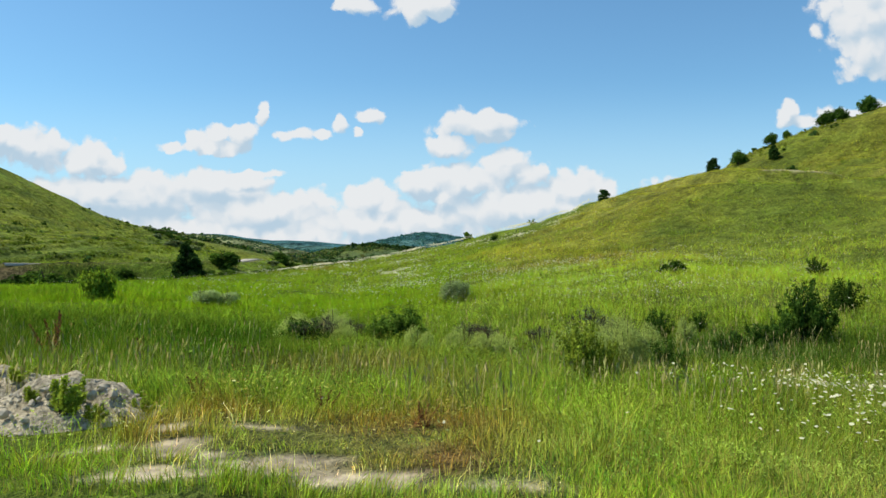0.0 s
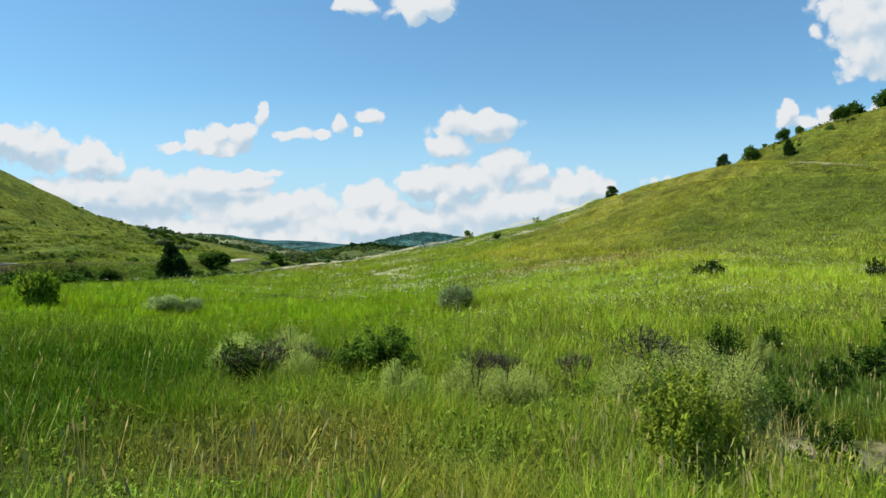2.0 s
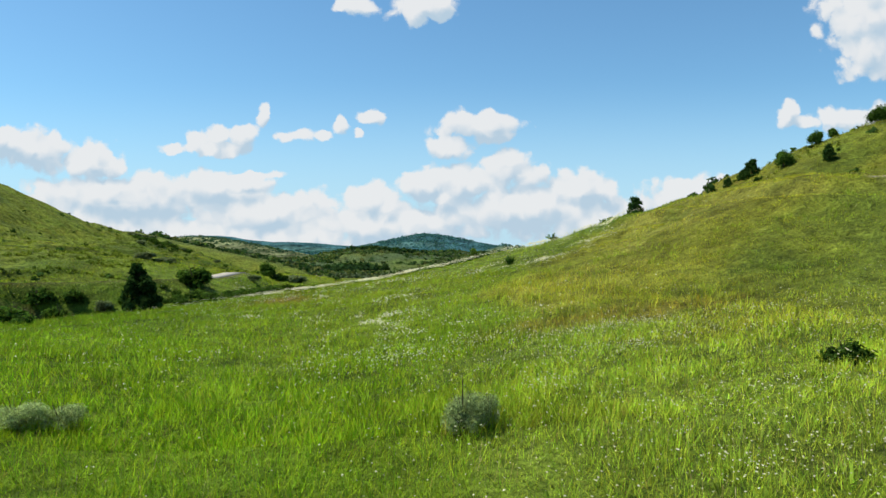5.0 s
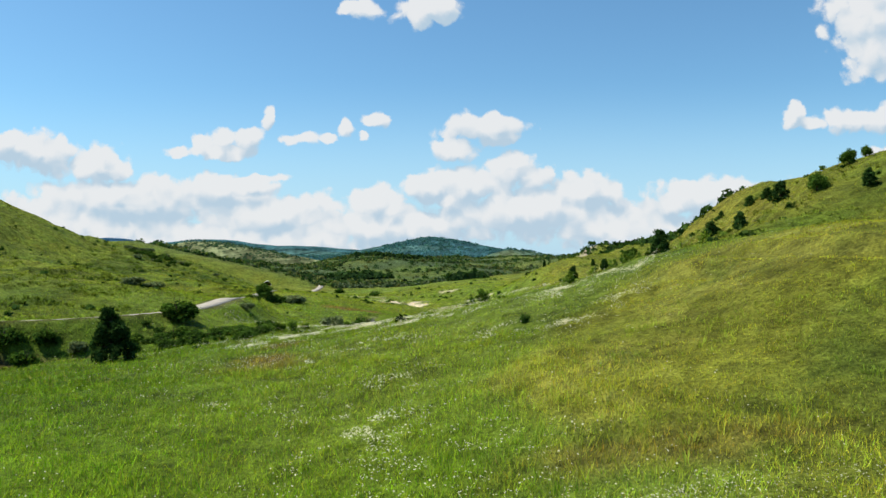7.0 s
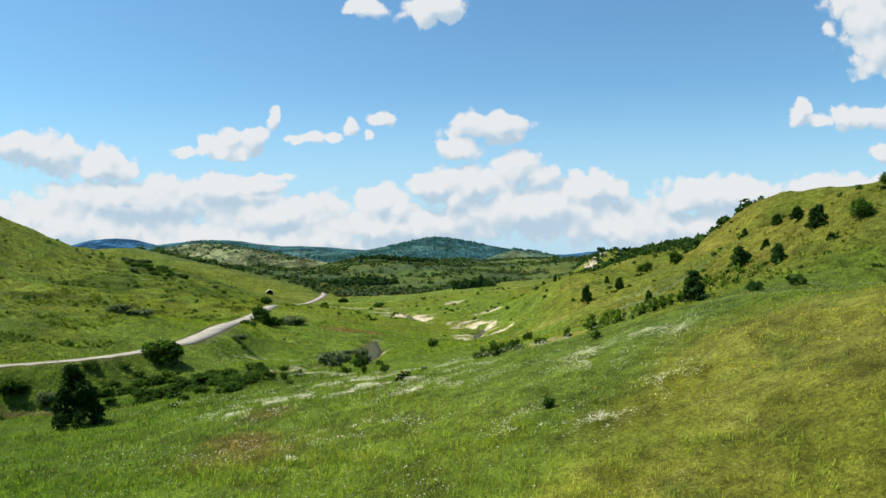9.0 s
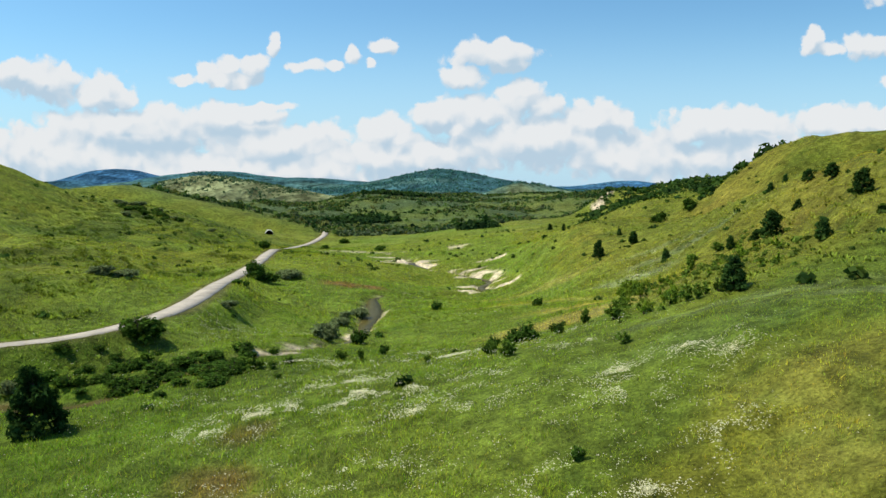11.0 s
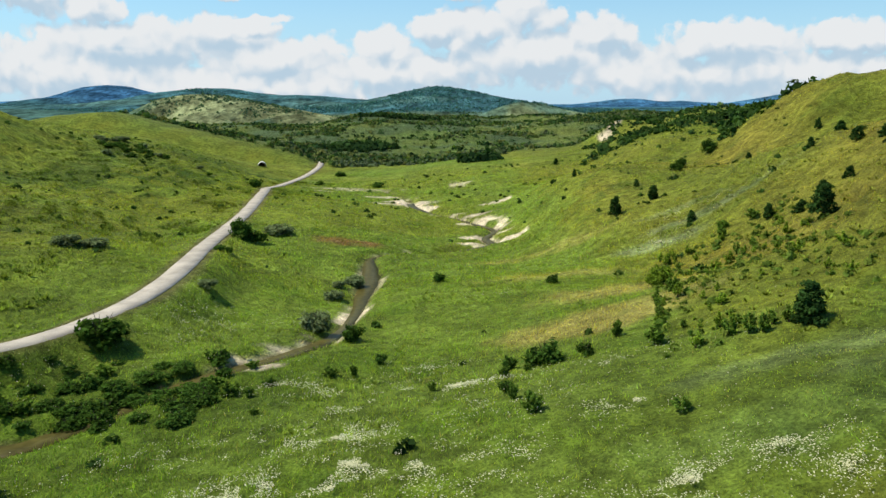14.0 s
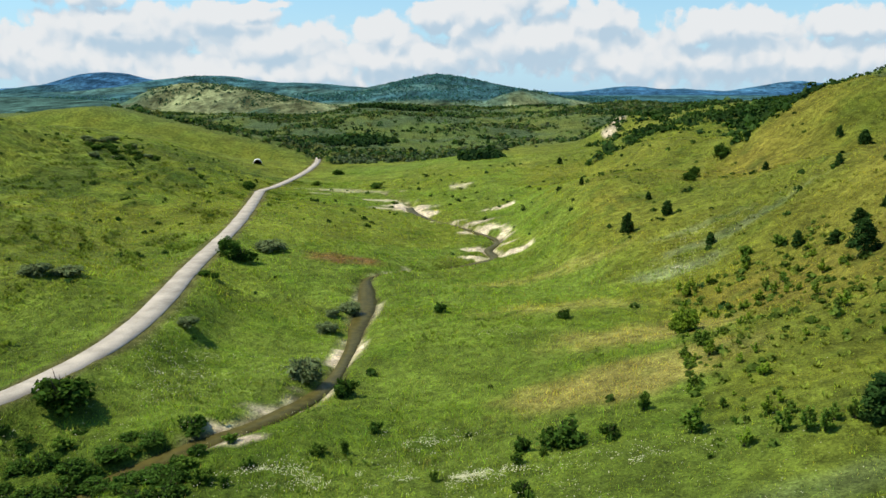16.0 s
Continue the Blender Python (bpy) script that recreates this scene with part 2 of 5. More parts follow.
LEAF_DOCK = leaf_material("dock_seed", (0.21, 0.095, 0.040), (0.24, 0.11, 0.04), up=0.4, vary=0.4)
LEAF_PINE = leaf_material("pine_needle", (0.036, 0.080, 0.020), (0.05, 0.11, 0.018), up=0.35, vary=0.45)
SCRUB = leaf_material("scrub_leaf", None, None, "veg", up=0.5)
PETAL = leaf_material("white_petal", (0.74, 0.74, 0.52), (0.66, 0.66, 0.42), vary=0.12, up=0.7)
BARK = grainy("bark", (0.085, 0.062, 0.045), 0.95, 14.0)
TWIG = grainy("dry_twig", (0.085, 0.058, 0.050), 0.95, 20.0)
ASPHALT = grainy("worn_asphalt", (0.43, 0.39, 0.33), 0.9, 9.0, 0.85, 1.12, 0.3, 0.01, coarse=0.35)
STONE = grainy("limestone", (0.46, 0.41, 0.32), 0.95, 12.0, 0.65, 1.25, 0.7, 0.02)
GRAVEL = grainy("rubble_gravel", (0.47, 0.42, 0.31), 0.95, 26.0, 0.30, 1.45, 1.0, 0.04, coarse=2.2)
WATER = water_material()
SHEET = grainy("white_sheeting", (0.75, 0.76, 0.74), 0.6, 4.0, 0.9, 1.06, 0.2, 0.01)
# near-black colour that stands for the shade inside the shelter
SHADE = grainy("shaded_inside", (0.05, 0.04, 0.03), 0.9, 8.0)


# ---- ground form ----
table = np.random.RandomState(7).rand(256, 256)


def vnoise(x, y, size, seed=0):
    """Smooth noise from -1 to 1 with lumps about that many metres across."""
    x, y = np.asarray(x, float) / size + 17.3 * seed, np.asarray(y, float) / size + 5.7 * seed
    i, j = np.floor(x).astype(int), np.floor(y).astype(int)
    u, v = x - i, y - j
    u, v = u * u * (3 - 2 * u), v * v * (3 - 2 * v)
    a, b = table[i % 256, j % 256], table[(i + 1) % 256, j % 256]
    c, d = table[i % 256, (j + 1) % 256], table[(i + 1) % 256, (j + 1) % 256]
    return (a + (b - a) * u + (c - a) * v + (a - b - c + d) * u * v) * 2 - 1


def fbm(x, y, size, seed=0, octaves=4):
    out, gain = 0.0, 1.0
    for k in range(octaves):
        out = out + gain * vnoise(x, y, size / 2**k, seed + k * 3)
        gain *= 0.5
    return out


def step(v, lo, hi):
    u = np.clip((np.asarray(v, float) - lo) / np.maximum(hi - lo, 1e-6), 0, 1)
    return u * u * (3 - 2 * u)


ACROSS = np.array([-220, -150, -105, -75, -55, -38, -20, -5, 10, 25, 42, 60, 85, 125, 220.0])
ALONG, HEIGHTS = [], []


def section(y, *heights):
    """A cross section of the valley: ground heights at the places of ACROSS."""
    ALONG.append(float(y))
    HEIGHTS.append(heights)


section(-40, 28.8, 20, 13.7, 8.5, 4.8, 2.3, 1.3, 2.5, 5, 6.1, 9.4, 13.9, 18.5, 22.9, 29.6)
section(10, 28.2, 18.6, 11.8, 6.6, 3.1, 0.9, 0, -0, -0.5, 0, 3, 14, 17.8, 21.9, 28.8)
section(40, 27.7, 17.7, 10.2, 4.5, 1.2, -0.5, -0.5, -0.8, 0.7, 2.2, 8.1, 12.4, 16.9, 21.5, 28.2)
section(65, 27.2, 17, 8.7, 1.5, -2.3, -1.9, -1, 0.2, 3.1, 8.5, 7.1, 11.5, 17.1, 22, 27.6)
section(90, 26.8, 16.1, 7.8, -0.6, -5.2, -3.2, -1.3, 1, 4.2, 7.9, 9.2, 14, 20.3, 23.8, 26.9)
section(115, 26.8, 14.9, 7.2, 1.4, -0.8, -2.5, -1.6, -2.4, 0.6, 6.2, 13.5, 19.8, 26.4, 25.6, 26.7)
section(145, 27.7, 13.6, 7.3, 2.9, 2.1, -1.3, -6.2, -4, -2.3, -0.4, 7.4, 20.7, 25.6, 26.2, 27.9)
section(180, 28.8, 15.1, 7.9, 2, -2.1, -3.3, -5.2, -7.1, -6.4, 1.1, 5.4, 13.9, 15, 28.2, 29.9)
section(225, 24.8, 30.9, 5.9, -0.9, -2.7, -3.7, -7.2, -9.7, -7.5, 3, 6.2, 5.9, 22.5, 34.9, 29.3)
section(280, 10, 15.8, 7.4, -3.6, -6.9, -8.2, -9.4, -8.5, -6.1, -4.2, -3.1, 8.2, 9.2, 15, 25.8)
section(350, 6, 8.5, -0.5, -10, -11.3, -10.5, -8.9, -6.8, -5.1, -4.3, -2, 2.1, 10.7, 15.5, 21.7)
section(450, 3.2, -1.7, -14.1, -9.8, -10.9, -11.7, -11.7, -9.8, -7.6, -6, -4.7, -3.1, 5.6, 15.4, 17)
section(600, 8.2, -12.7, -19.9, -15, -14, -15.5, -17.6, -15.8, -12.8, -9.6, -6.8, -4.1, 1.4, 6.9, 12.3)
ALONG, HEIGHTS = np.array(ALONG), np.array(HEIGHTS)


def spline_terms(knots, v):
    v = np.clip(v, knots[0], knots[-1])
    n = len(knots)
    i = np.clip(np.searchsorted(knots, v) - 1, 0, n - 2)
    h = knots[i + 1] - knots[i]
    u = (v - knots[i]) / h
    p0, p1 = 2 * u**3 - 3 * u**2 + 1, 3 * u**2 - 2 * u**3
    m0, m1 = (u**3 - 2 * u**2 + u) * h, (u**3 - u**2) * h
    a, d = np.clip(i - 1, 0, n - 1), np.clip(i + 2, 0, n - 1)
    s0, s1 = m0 / (knots[i + 1] - knots[a]), m1 / (knots[d] - knots[i])
    return ((a, -s0), (i, p0 - s1), (i + 1, p1 + s0), (d, s1))


def valley(x, y):
    z = 0.0
    for j, wy in spline_terms(ALONG, y):
        for i, wx in spline_terms(ACROSS, x):
            z = z + wy * wx * HEIGHTS[j, i]
    return z


RIDGES = []


def ridge(y, front, back, *crest):
    """A range across the valley's end: its distance, how gently it falls to either side, and the line of its crest (x, z)."""
    RIDGES.append((y, front, back, np.array(crest)))


ridge(3709, 400, 500, (-2624, -1.0), (-2377, 1.7), (-2158, 7.0), (-2048, 12.4), (-1937, 23.1), (-1852, 55.1), (-1781, 79.0), (-1712, 84.3), (-1626, 76.3), (-1512, 47.1), (-1429, 55.1), (-1307, 41.8), (-1118, 15.1), (-848, -52.0))
ridge(2659, 500, 400, (-1131, -9.5), (-1064, 34.4), (-989, 53.4), (-872, 59.0), (-756, 45.8), (-640, 36.3), (-524, 32.5), (-407, 25.1), (-320, 17.8), (-232, 31.4), (-154, 48.1), (-86, 59.5), (-28, 61.4), (30, 53.8), (99, 38.7), (177, 23.5), (274, -1.3), (393, -37.6))
ridge(4159, 300, 300, (281, -48.1), (587, -12.0), (740, 0.0), (862, 15.0), (969, 21.0), (1078, 3.0), (1200, 9.0), (1324, -3.0), (1478, -12.0), (1599, 9.0), (1734, 39.0), (1825, 50.9), (1934, 33.0), (2120, 21.0), (2425, 27.0))
ridge(2100, 420, 260, (-1900, -8), (-1700, 0), (-1500, 4.5), (-1250, 6), (-1000, 4), (-800, -3), (-600, -14), (-450, -28))
ridge(1560, 300, 200, (-1500, -4), (-1300, 0), (-1100, 3), (-900, 1), (-760, -4), (-620, -11), (-480, -26))
ridge(1359, 160, 120, (-599, -32.3), (-572, -8.2), (-547, 9.0), (-511, 23.3), (-477, 29.0), (-447, 30.0), (-399, 24.3), (-351, 15.7), (-283, 3.3), (-206, -12.1), (-147, -32.3))
ridge(1759, 170, 120, (-12, -43.2), (39, -20.5), (90, 0.8), (140, 13.3), (191, 9.5), (243, -1.7), (320, -15.5), (398, -36.8))
ridge(859, 190, 70, (-250, -41.4), (-225, -26.9), (-200, -17.3), (-164, -11.9), (-133, -4.8), (-115, 1.1), (-73, 4.1), (-43, 1.7), (-7, -0.1), (29, -2.4), (71, 0.5), (114, 1.7), (150, 3.5), (192, 6.4), (234, 3.5), (282, 4.7), (324, 7.6), (384, 10.6))
ridge(605, 62, 50, (-260, -18), (-150, -9), (-112, -12), (-70, -5), (-32, -10), (0, -6), (40, -11.5), (80, -5.5), (130, -3), (170, 1), (230, 6))
ridge(720, 70, 60, (-340, -16), (-200, -3), (-150, -7), (-90, -1.5), (-40, -6), (20, -2), (70, -7), (120, -1), (200, 2), (300, 6))
ridge(529, 75, 60, (132, -18.7), (149, -9.8), (166, -1.0), (180, 6.7), (200, 15.7), (224, 24.4), (241, 28.8), (263, 37.3), (291, 43.8), (343, 48.8))
ridge(430, 55, 70, (-300, 2.0), (-260, 5.0), (-230, 8.5), (-205, 12.5), (-190, 14.2), (-178, 14.8), (-165, 12.0), (-150, 8.2), (-130, 4.2), (-100, -2.4), (-75, -8.0), (-55, -13.0))


def ridge_height(x, y, one, floor):
    yc, front, back, crest = one
    bend = 0.25 * front * vnoise(x, 0 * x, 2.2 * front, int(yc) % 17)
    top = np.interp(x, crest[:, 0], crest[:, 1], left=crest[0, 1] if yc < 600 else -40, right=crest[-1, 1] if yc < 600 else -40)
    if yc > 1000:
        top = top + 0.0011 * yc * fbm(x, 0 * x, 0.07 * yc, 23, 5)
    d = (y - yc - bend) / np.where(y < yc + bend, front, back)
    carve = fbm(x, y * 0.35, front * 0.55, 9, 4)
    spurs = 1 + (1.3 * np.maximum(carve, 0) if yc > 1000 else 0.35 * carve) * np.minimum(np.abs(d), 1)
    return floor + (top - floor) * np.exp(-0.5 * (d * spurs) ** 2)


def distance_ground(x, y):
    floor = -14 + 4 * step(y, 480, 700) - 12 * step(y, 900, 1250) + fbm(x, y, 90, 4, 3) * 2.0
    z = floor
    for one in RIDGES:
        if one[0] > 600:
            z = np.maximum(z, ridge_height(x, y, one, floor))
    mid = step(y, 430, 560) * (1 - step(y, 820, 950))
    return z + mid * 3.6 * fbm(x, y, 62, 6, 4) + step(y, 1500, 2000) * 5 * fbm(x, y, 220, 19, 4) * step(z - floor, 4, 30)


ROAD = np.array([(-59.6, 99.8, -0.09), (-48.4, 108.0, -0.42), (-42.1, 111.2, -0.32), (-39.1, 115.4, -0.34), (-37.5, 121.5, -0.45), (-36.4, 128.1, -0.42), (-36.1, 135.5, -0.2), (-36.9, 144.0, -0.15), (-39.2, 156.6, -0.75), (-41.7, 170, -1.7), (-43.8, 186, -2.25),
                 (-46.1, 204.3, -2.50), (-51.0, 232.5, -3.3), (-58.5, 268, -5.6), (-61.4, 282, -6.6), (-63, 307, -8.6), (-66, 356, -11.2), (-66.5, 385, -11.2), (-68, 410, -10.6), (-73, 432, -10.2), (-84, 452, -10.2)])
STREAM = np.array([(-60, 96, 2.6), (-47, 100, 2.4), (-40, 101, 2.0), (-34, 99, 1.6), (-29.5, 102.5, 1.5), (-25, 107.6, 1.4), (-21.3, 111.4, 1.5), (-18.3, 115.3, 1.5), (-16.3, 119.6, 1.35), (-15.0, 124.6, 1.2), (-14.5, 131, 0.95),
                   (-14.6, 138, 0.85), (-14.7, 146, 1.1), (-15.0, 154, 1.7), (-14.9, 162, 2.1), (-15.9, 170, 1.8), (-16.7, 176, 1.1), (-15.4, 180, 0.5), (-10.9, 186, 0.5), (-5.0, 192, 0.6), (1.0, 199, 1.2), (6.0, 204, 1.6), (5.0, 213, 1.3),
                   (7.5, 221, 1.2), (4, 231, 1.0), (-2, 243, 0.7), (-9, 252, 1.1), (-14.5, 264, 2.0), (-17, 280, 0.8), (-26, 300, 0.7)])


def polyline(points, step_len):
    """Points along a smooth curve through the given ones."""
    out = []
    n = len(points)
    for k in range(n - 1):
        p0, p1, p2, p3 = points[max(k - 1, 0)], points[k], points[k + 1], points[min(k + 2, n - 1)]
        count = max(2, int(np.hypot(*(p2 - p1)[:2]) / step_len))
        for u in np.arange(count) / count:
            out.append(0.5 * (2 * p1 + (p2 - p0) * u + (2 * p0 - 5 * p1 + 4 * p2 - p3) * u**2 + (3 * p1 - p0 - 3 * p2 + p3) * u**3))
    out.append(points[-1])
    return np.array(out)


ROAD_LINE, STREAM_LINE = polyline(ROAD, 1.5), polyline(STREAM * np.array((1, 1, 0.8)), 1.2)
ROAD_HALF = 1.45


def beside(line, away):
    """A line that runs beside another one, to its right."""
    d = np.gradient(line[:, :2], axis=0)
    d /= np.linalg.norm(d, axis=1)[:, None]
    return np.column_stack([line[:, :2] + away * np.column_stack([d[:, 1], -d[:, 0]]), line[:, 2]])


BANK_LINE = beside(ROAD_LINE[ROAD_LINE[:, 1] < 126], 2.3)


def nearest(line, x, y, reach):
    """How far each place lies from a line, and the line's third number there."""
    x, y = np.asarray(x, float), np.asarray(y, float)
    dist, third = np.full(x.shape, 1e3), np.zeros(x.shape)
    lo, hi = line[:, :2].min(0) - reach, line[:, :2].max(0) + reach
    pick = (x > lo[0]) & (x < hi[0]) & (y > lo[1]) & (y < hi[1])
    if pick.any():
        px, py = x[pick], y[pick]
        best, val = np.full(px.shape, 1e6), np.zeros(px.shape)
        for (ax, ay, az), (bx, by, bz) in zip(line[:-1], line[1:]):
            dx, dy = bx - ax, by - ay
            u = np.clip(((px - ax) * dx + (py - ay) * dy) / (dx * dx + dy * dy), 0, 1)
            d = (px - ax - u * dx) ** 2 + (py - ay - u * dy) ** 2
            w = d < best
            best, val = np.where(w, d, best), np.where(w, az + u * (bz - az), val)
        dist[pick], third[pick] = np.sqrt(best), val
    return dist, third


SWELLS = ((86, 230, 1.8, 13, 12), (63, 148, -1.0, 6, 6), (66, 118, 0.8, 12, 8), (75, 417, 6.5, 9, 8), (-54, 108, 1.0, 5, 2.0), (-47.5, 111, 1.2, 4, 2.0), (-42, 114, 1.4, 3, 2.2), (-33.5, 125, 0.8, 2.2, 9), (16, 82, 0.4, 8, 10), (-148, 315, -1.0, 17, 13), (80, 237, 3.0, 9, 15), (111, 226, -4.5, 13, 25), (64, 137, -1.0, 8, 9), (30, 150, -1.2, 7, 22), (44, 170, 1.2, 7, 14), (-75, 170, 1.6, 8, 20), (-70, 205, -1.4, 9, 12), (-85, 235, 1.4, 8, 16))


def ground_shape(x, y):
    """Height, distance to the road, distance to the stream and the stream's half width."""
    x, y = np.asarray(x, float), np.asarray(y, float)
    far = np.maximum(step(y, 420, 580), step(np.abs(x), 165, 215) * step(y, 300, 420))
    z = valley(x, y) * (1 - far)
    if np.any(far > 0):
        z = z + distance_ground(x, y) * far
    for one in RIDGES:
        if one[0] < 600:
            z = np.maximum(z, ridge_height(x, y, one, -16.0) - 40 * (1 - step(y, 320, 420)))
    for sx, sy, up, wx, wy in SWELLS:
        z = z + up * np.exp(-0.5 * (((x - sx) / wx) ** 2 + ((y - sy) / wy) ** 2))
    near = 1 - step(y, 300, 500)
    slope = step(z, 2, 9)
    z = z + near * (0.10 * fbm(x, y, 2.6, 2, 3) + (0.20 + 0.35 * slope) * fbm(x, y, 13, 5, 3))
    tread = np.sin(z * 4.2 + 4.0 * fbm(x, y, 18, 8, 3)) * np.clip(0.7 + fbm(x, y, 11, 29, 2), 0, 1)
    z = z + near * (0.9 * step(-x, 46, 60) + 0.35 * step(x, 40, 60) + slope) * 0.42 * tread
    road_d, road_z = nearest(ROAD_LINE, x, y, 14)
    flat = 1 - step(road_d, ROAD_HALF + 0.5, ROAD_HALF + 5.8)
    z = z * (1 - flat) + (road_z - 0.10) * flat
    bank_d, _ = nearest(BANK_LINE, x, y, 3)
    z = z + 0.42 * np.exp(-((bank_d / 0.75) ** 2))
    stream_d, stream_w = nearest(STREAM_LINE, x, y, 12)
    z = z - 1.0 * (1 - step(stream_d, stream_w * 0.35, stream_w + 1.9)) * (stream_d < 20)
    return z, road_d, stream_d, stream_w


def ground_z(x, y):
    return float(ground_shape(np.array([x]), np.array([y]))[0][0])


# colours of the turf: what grows or lies bare where, and haze over the mountains
LUSH, GREEN, OLIVE = np.array((0.142, 0.235, 0.012)), np.array((0.135, 0.195, 0.026)), np.array((0.205, 0.213, 0.026))
STRAW, DARK, RUST, SOIL = np.array((0.34, 0.300, 0.080)), np.array((0.055, 0.095, 0.014)), np.array((0.19, 0.105, 0.04)), np.array((0.50, 0.425, 0.305))
# far woods: the blue of distance haze is put into the first colour
HAZED_WOOD, WOOD_GREEN = np.array((0.042, 0.110, 0.125)), np.array((0.075, 0.115, 0.045))


def spot(x, y, cx, cy, rx, ry, soft=0.5, ragged=0.35):
    d = np.hypot((x - cx) / rx, (y - cy) / ry) + ragged * fbm(x, y, max(0.3, min(rx, ry) * 0.8), int(cx * 3 + cy) % 31, 3)
    return 1 - step(d, 1 - soft, 1 + soft)


def turf(x, y, z, road_d, stream_d, stream_w):
    """Colour of the plant cover, far haze and thicket shade included, and how bare the ground is."""
    def lay(c, w, col):
        return c * (1 - w[:, None]) + col * w[:, None]
    n_big, n_mid, n_small = fbm(x, y, 22, 1, 4), fbm(x, y, 6, 12, 3), fbm(x, y, 1.8, 21, 3)
    c = np.tile(GREEN, (len(x), 1))
    c = lay(c, step(n_mid + 0.5 * n_small, -0.1, 0.9) * 0.5, LUSH)
    c = lay(c, (1 - step(x, -3, 6)) * step(y, 20, 30) * (1 - step(y, 55, 75)) * 0.85, LUSH)
    foot = np.interp(y, [0, 40, 50, 62, 75, 85, 100, 120], [9, 9, 3, -7, -3, 5, 14, 18])
    brow = np.interp(x, [-1, 4, 9, 12.5, 18, 23, 30, 44, 60], [53, 65.5, 70, 75.8, 76.6, 76.5, 83, 101, 108]) + 2.2 * n_mid
    rise = np.interp(x, [-5, 0, 10, 20, 30, 45], [103, 101, 97, 95, 101, 112]) + 4 * n_mid
    right = step(x - foot + 3 * n_mid, -1, 4) * step(y, 36, 44)
    spur = right * (1 - step(y - brow, -4, 3))
    hollow = right * step(y - brow, -4, 3) * (1 - step(y - rise, -4, 4))
    right = spur + 0.62 * right * step(y - rise, -4, 4)
    c = lay(c, hollow * np.clip(0.62 + 0.35 * n_mid, 0, 1), np.array((0.130, 0.182, 0.022)))
    c = lay(c, right * np.clip(0.66 + 0.25 * n_mid, 0, 1), OLIVE)
    c = lay(c, spur * (0.44 - 0.34 * step(y, 58, 70)), np.array((0.26, 0.262, 0.030)))
    c = lay(c, right * step(n_big + n_small * 0.6, 0.25, 1.0) * 0.28, STRAW)
    for cx, cy, rx, ry, w in ((20, 46, 9, 7, 0.65), (25, 52, 7, 6, 0.5), (31, 56, 9, 5, 0.5), (36, 66, 8, 5, 0.4)):
        c = lay(c, spot(x, y, cx, cy, rx, ry, 0.6, 0.6) * w, np.array((0.105, 0.160, 0.022)))
    left = step(-x, 44, 60) * step(y, 20, 60)
    tread = step(np.sin(z * 4.2 + 4.0 * fbm(x, y, 18, 8, 3) + 1.2), 0.2, 1.0) * (left + 0.6 * step(x, 28, 50)) * (1 - step(y, 330, 450))
    c = lay(c, left * (0.40 + 0.35 * n_mid), OLIVE * 0.92)
    c = lay(c, left * step(fbm(x, y * 0.6, 9, 52, 4), 0.05, 0.6) * 0.62 * (1 - step(y, 330, 450)), DARK)
    c = lay(c, np.clip(tread, 0, 1) * 0.8 * step(n_mid, -0.7, 0.3), DARK)
    c = lay(c, step(y, 120, 190) * 0.40 * step(n_big, -0.4, 0.7), OLIVE)
    brown = step(x - foot - 2 + 3 * n_mid, 0, 9) * step(y, 100, 112) * (1 - step(y, 230, 300))
    c = lay(c, np.clip(brown * (0.40 + 0.35 * n_big), 0, 1), np.array((0.235, 0.200, 0.034)))
    for cx, cy, rx, ry, s in ((13.5, 117, 8.0, 3.8, 0.85), (16.5, 131, 9.0, 4.6, 0.8), (6, 117, 4, 3.5, 0.55), (12, 150, 9, 3.0, 0.5), (14, 174, 12, 3, 0.5)):
        c = lay(c, spot(x, y, cx, cy, rx, ry) * s, STRAW)
    for cx, cy, rx, ry, s in ((29, 159.5, 6, 2.2, 0.6), (38, 165, 9, 1.6, 0.6), (36, 172, 7, 1.2, 0.4), (20, 92, 9, 1.5, 0.3), (28, 88, 9, 1.4, 0.35)):
        c = lay(c, spot(x, y, cx, cy, rx, ry) * s, np.array((0.25, 0.30, 0.15)))
    for cx, cy, rx, ry, s in ((-13.6, 74.6, 3.0, 3.4, 0.8), (-14.2, 84.5, 1.6, 1.8, 0.6), (-21.6, 186, 5.5, 3.2, 0.9), (-1.2, 6.6, 1.6, 0.9, 0.8), (-0.1, 5.7, 0.7, 0.4, 0.9), (-2.2, 6.1, 0.6, 0.3, 0.8), (0.8, 6.0, 0.6, 0.4, 0.5), (-5.6, 12.5, 0.6, 0.6, 0.6), (7, 47, 5, 1.5, 0.4)):
        c = lay(c, spot(x, y, cx, cy, rx, ry) * s, RUST)
    for cx, cy, rx, ry, s in ((17, 38.5, 6, 1.5, 0.55), (-14, 27, 9, 3, 0.3), (-29, 104, 13, 6, 0.5), (-38, 118, 5, 4, 0.4), (13, 25, 8, 4, 0.35), (-88, 268, 14, 7, 0.6), (-92, 300, 18, 9, 0.4)):
        c = lay(c, spot(x, y, cx, cy, rx, ry) * s, DARK)
    c = lay(c, step(n_mid * 0.7 + n_small * 0.7, 0.25, 0.95) * 0.58, DARK)
    mid = step(y, 400, 470) * (1 - step(y, 1000, 1150))
    c = lay(c, mid * (0.5 + 0.5 * step(fbm(x, y, 45, 14, 4), -0.3, 0.4)), WOOD_GREEN)
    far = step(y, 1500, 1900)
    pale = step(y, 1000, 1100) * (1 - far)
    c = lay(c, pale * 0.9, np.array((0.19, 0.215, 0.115)))
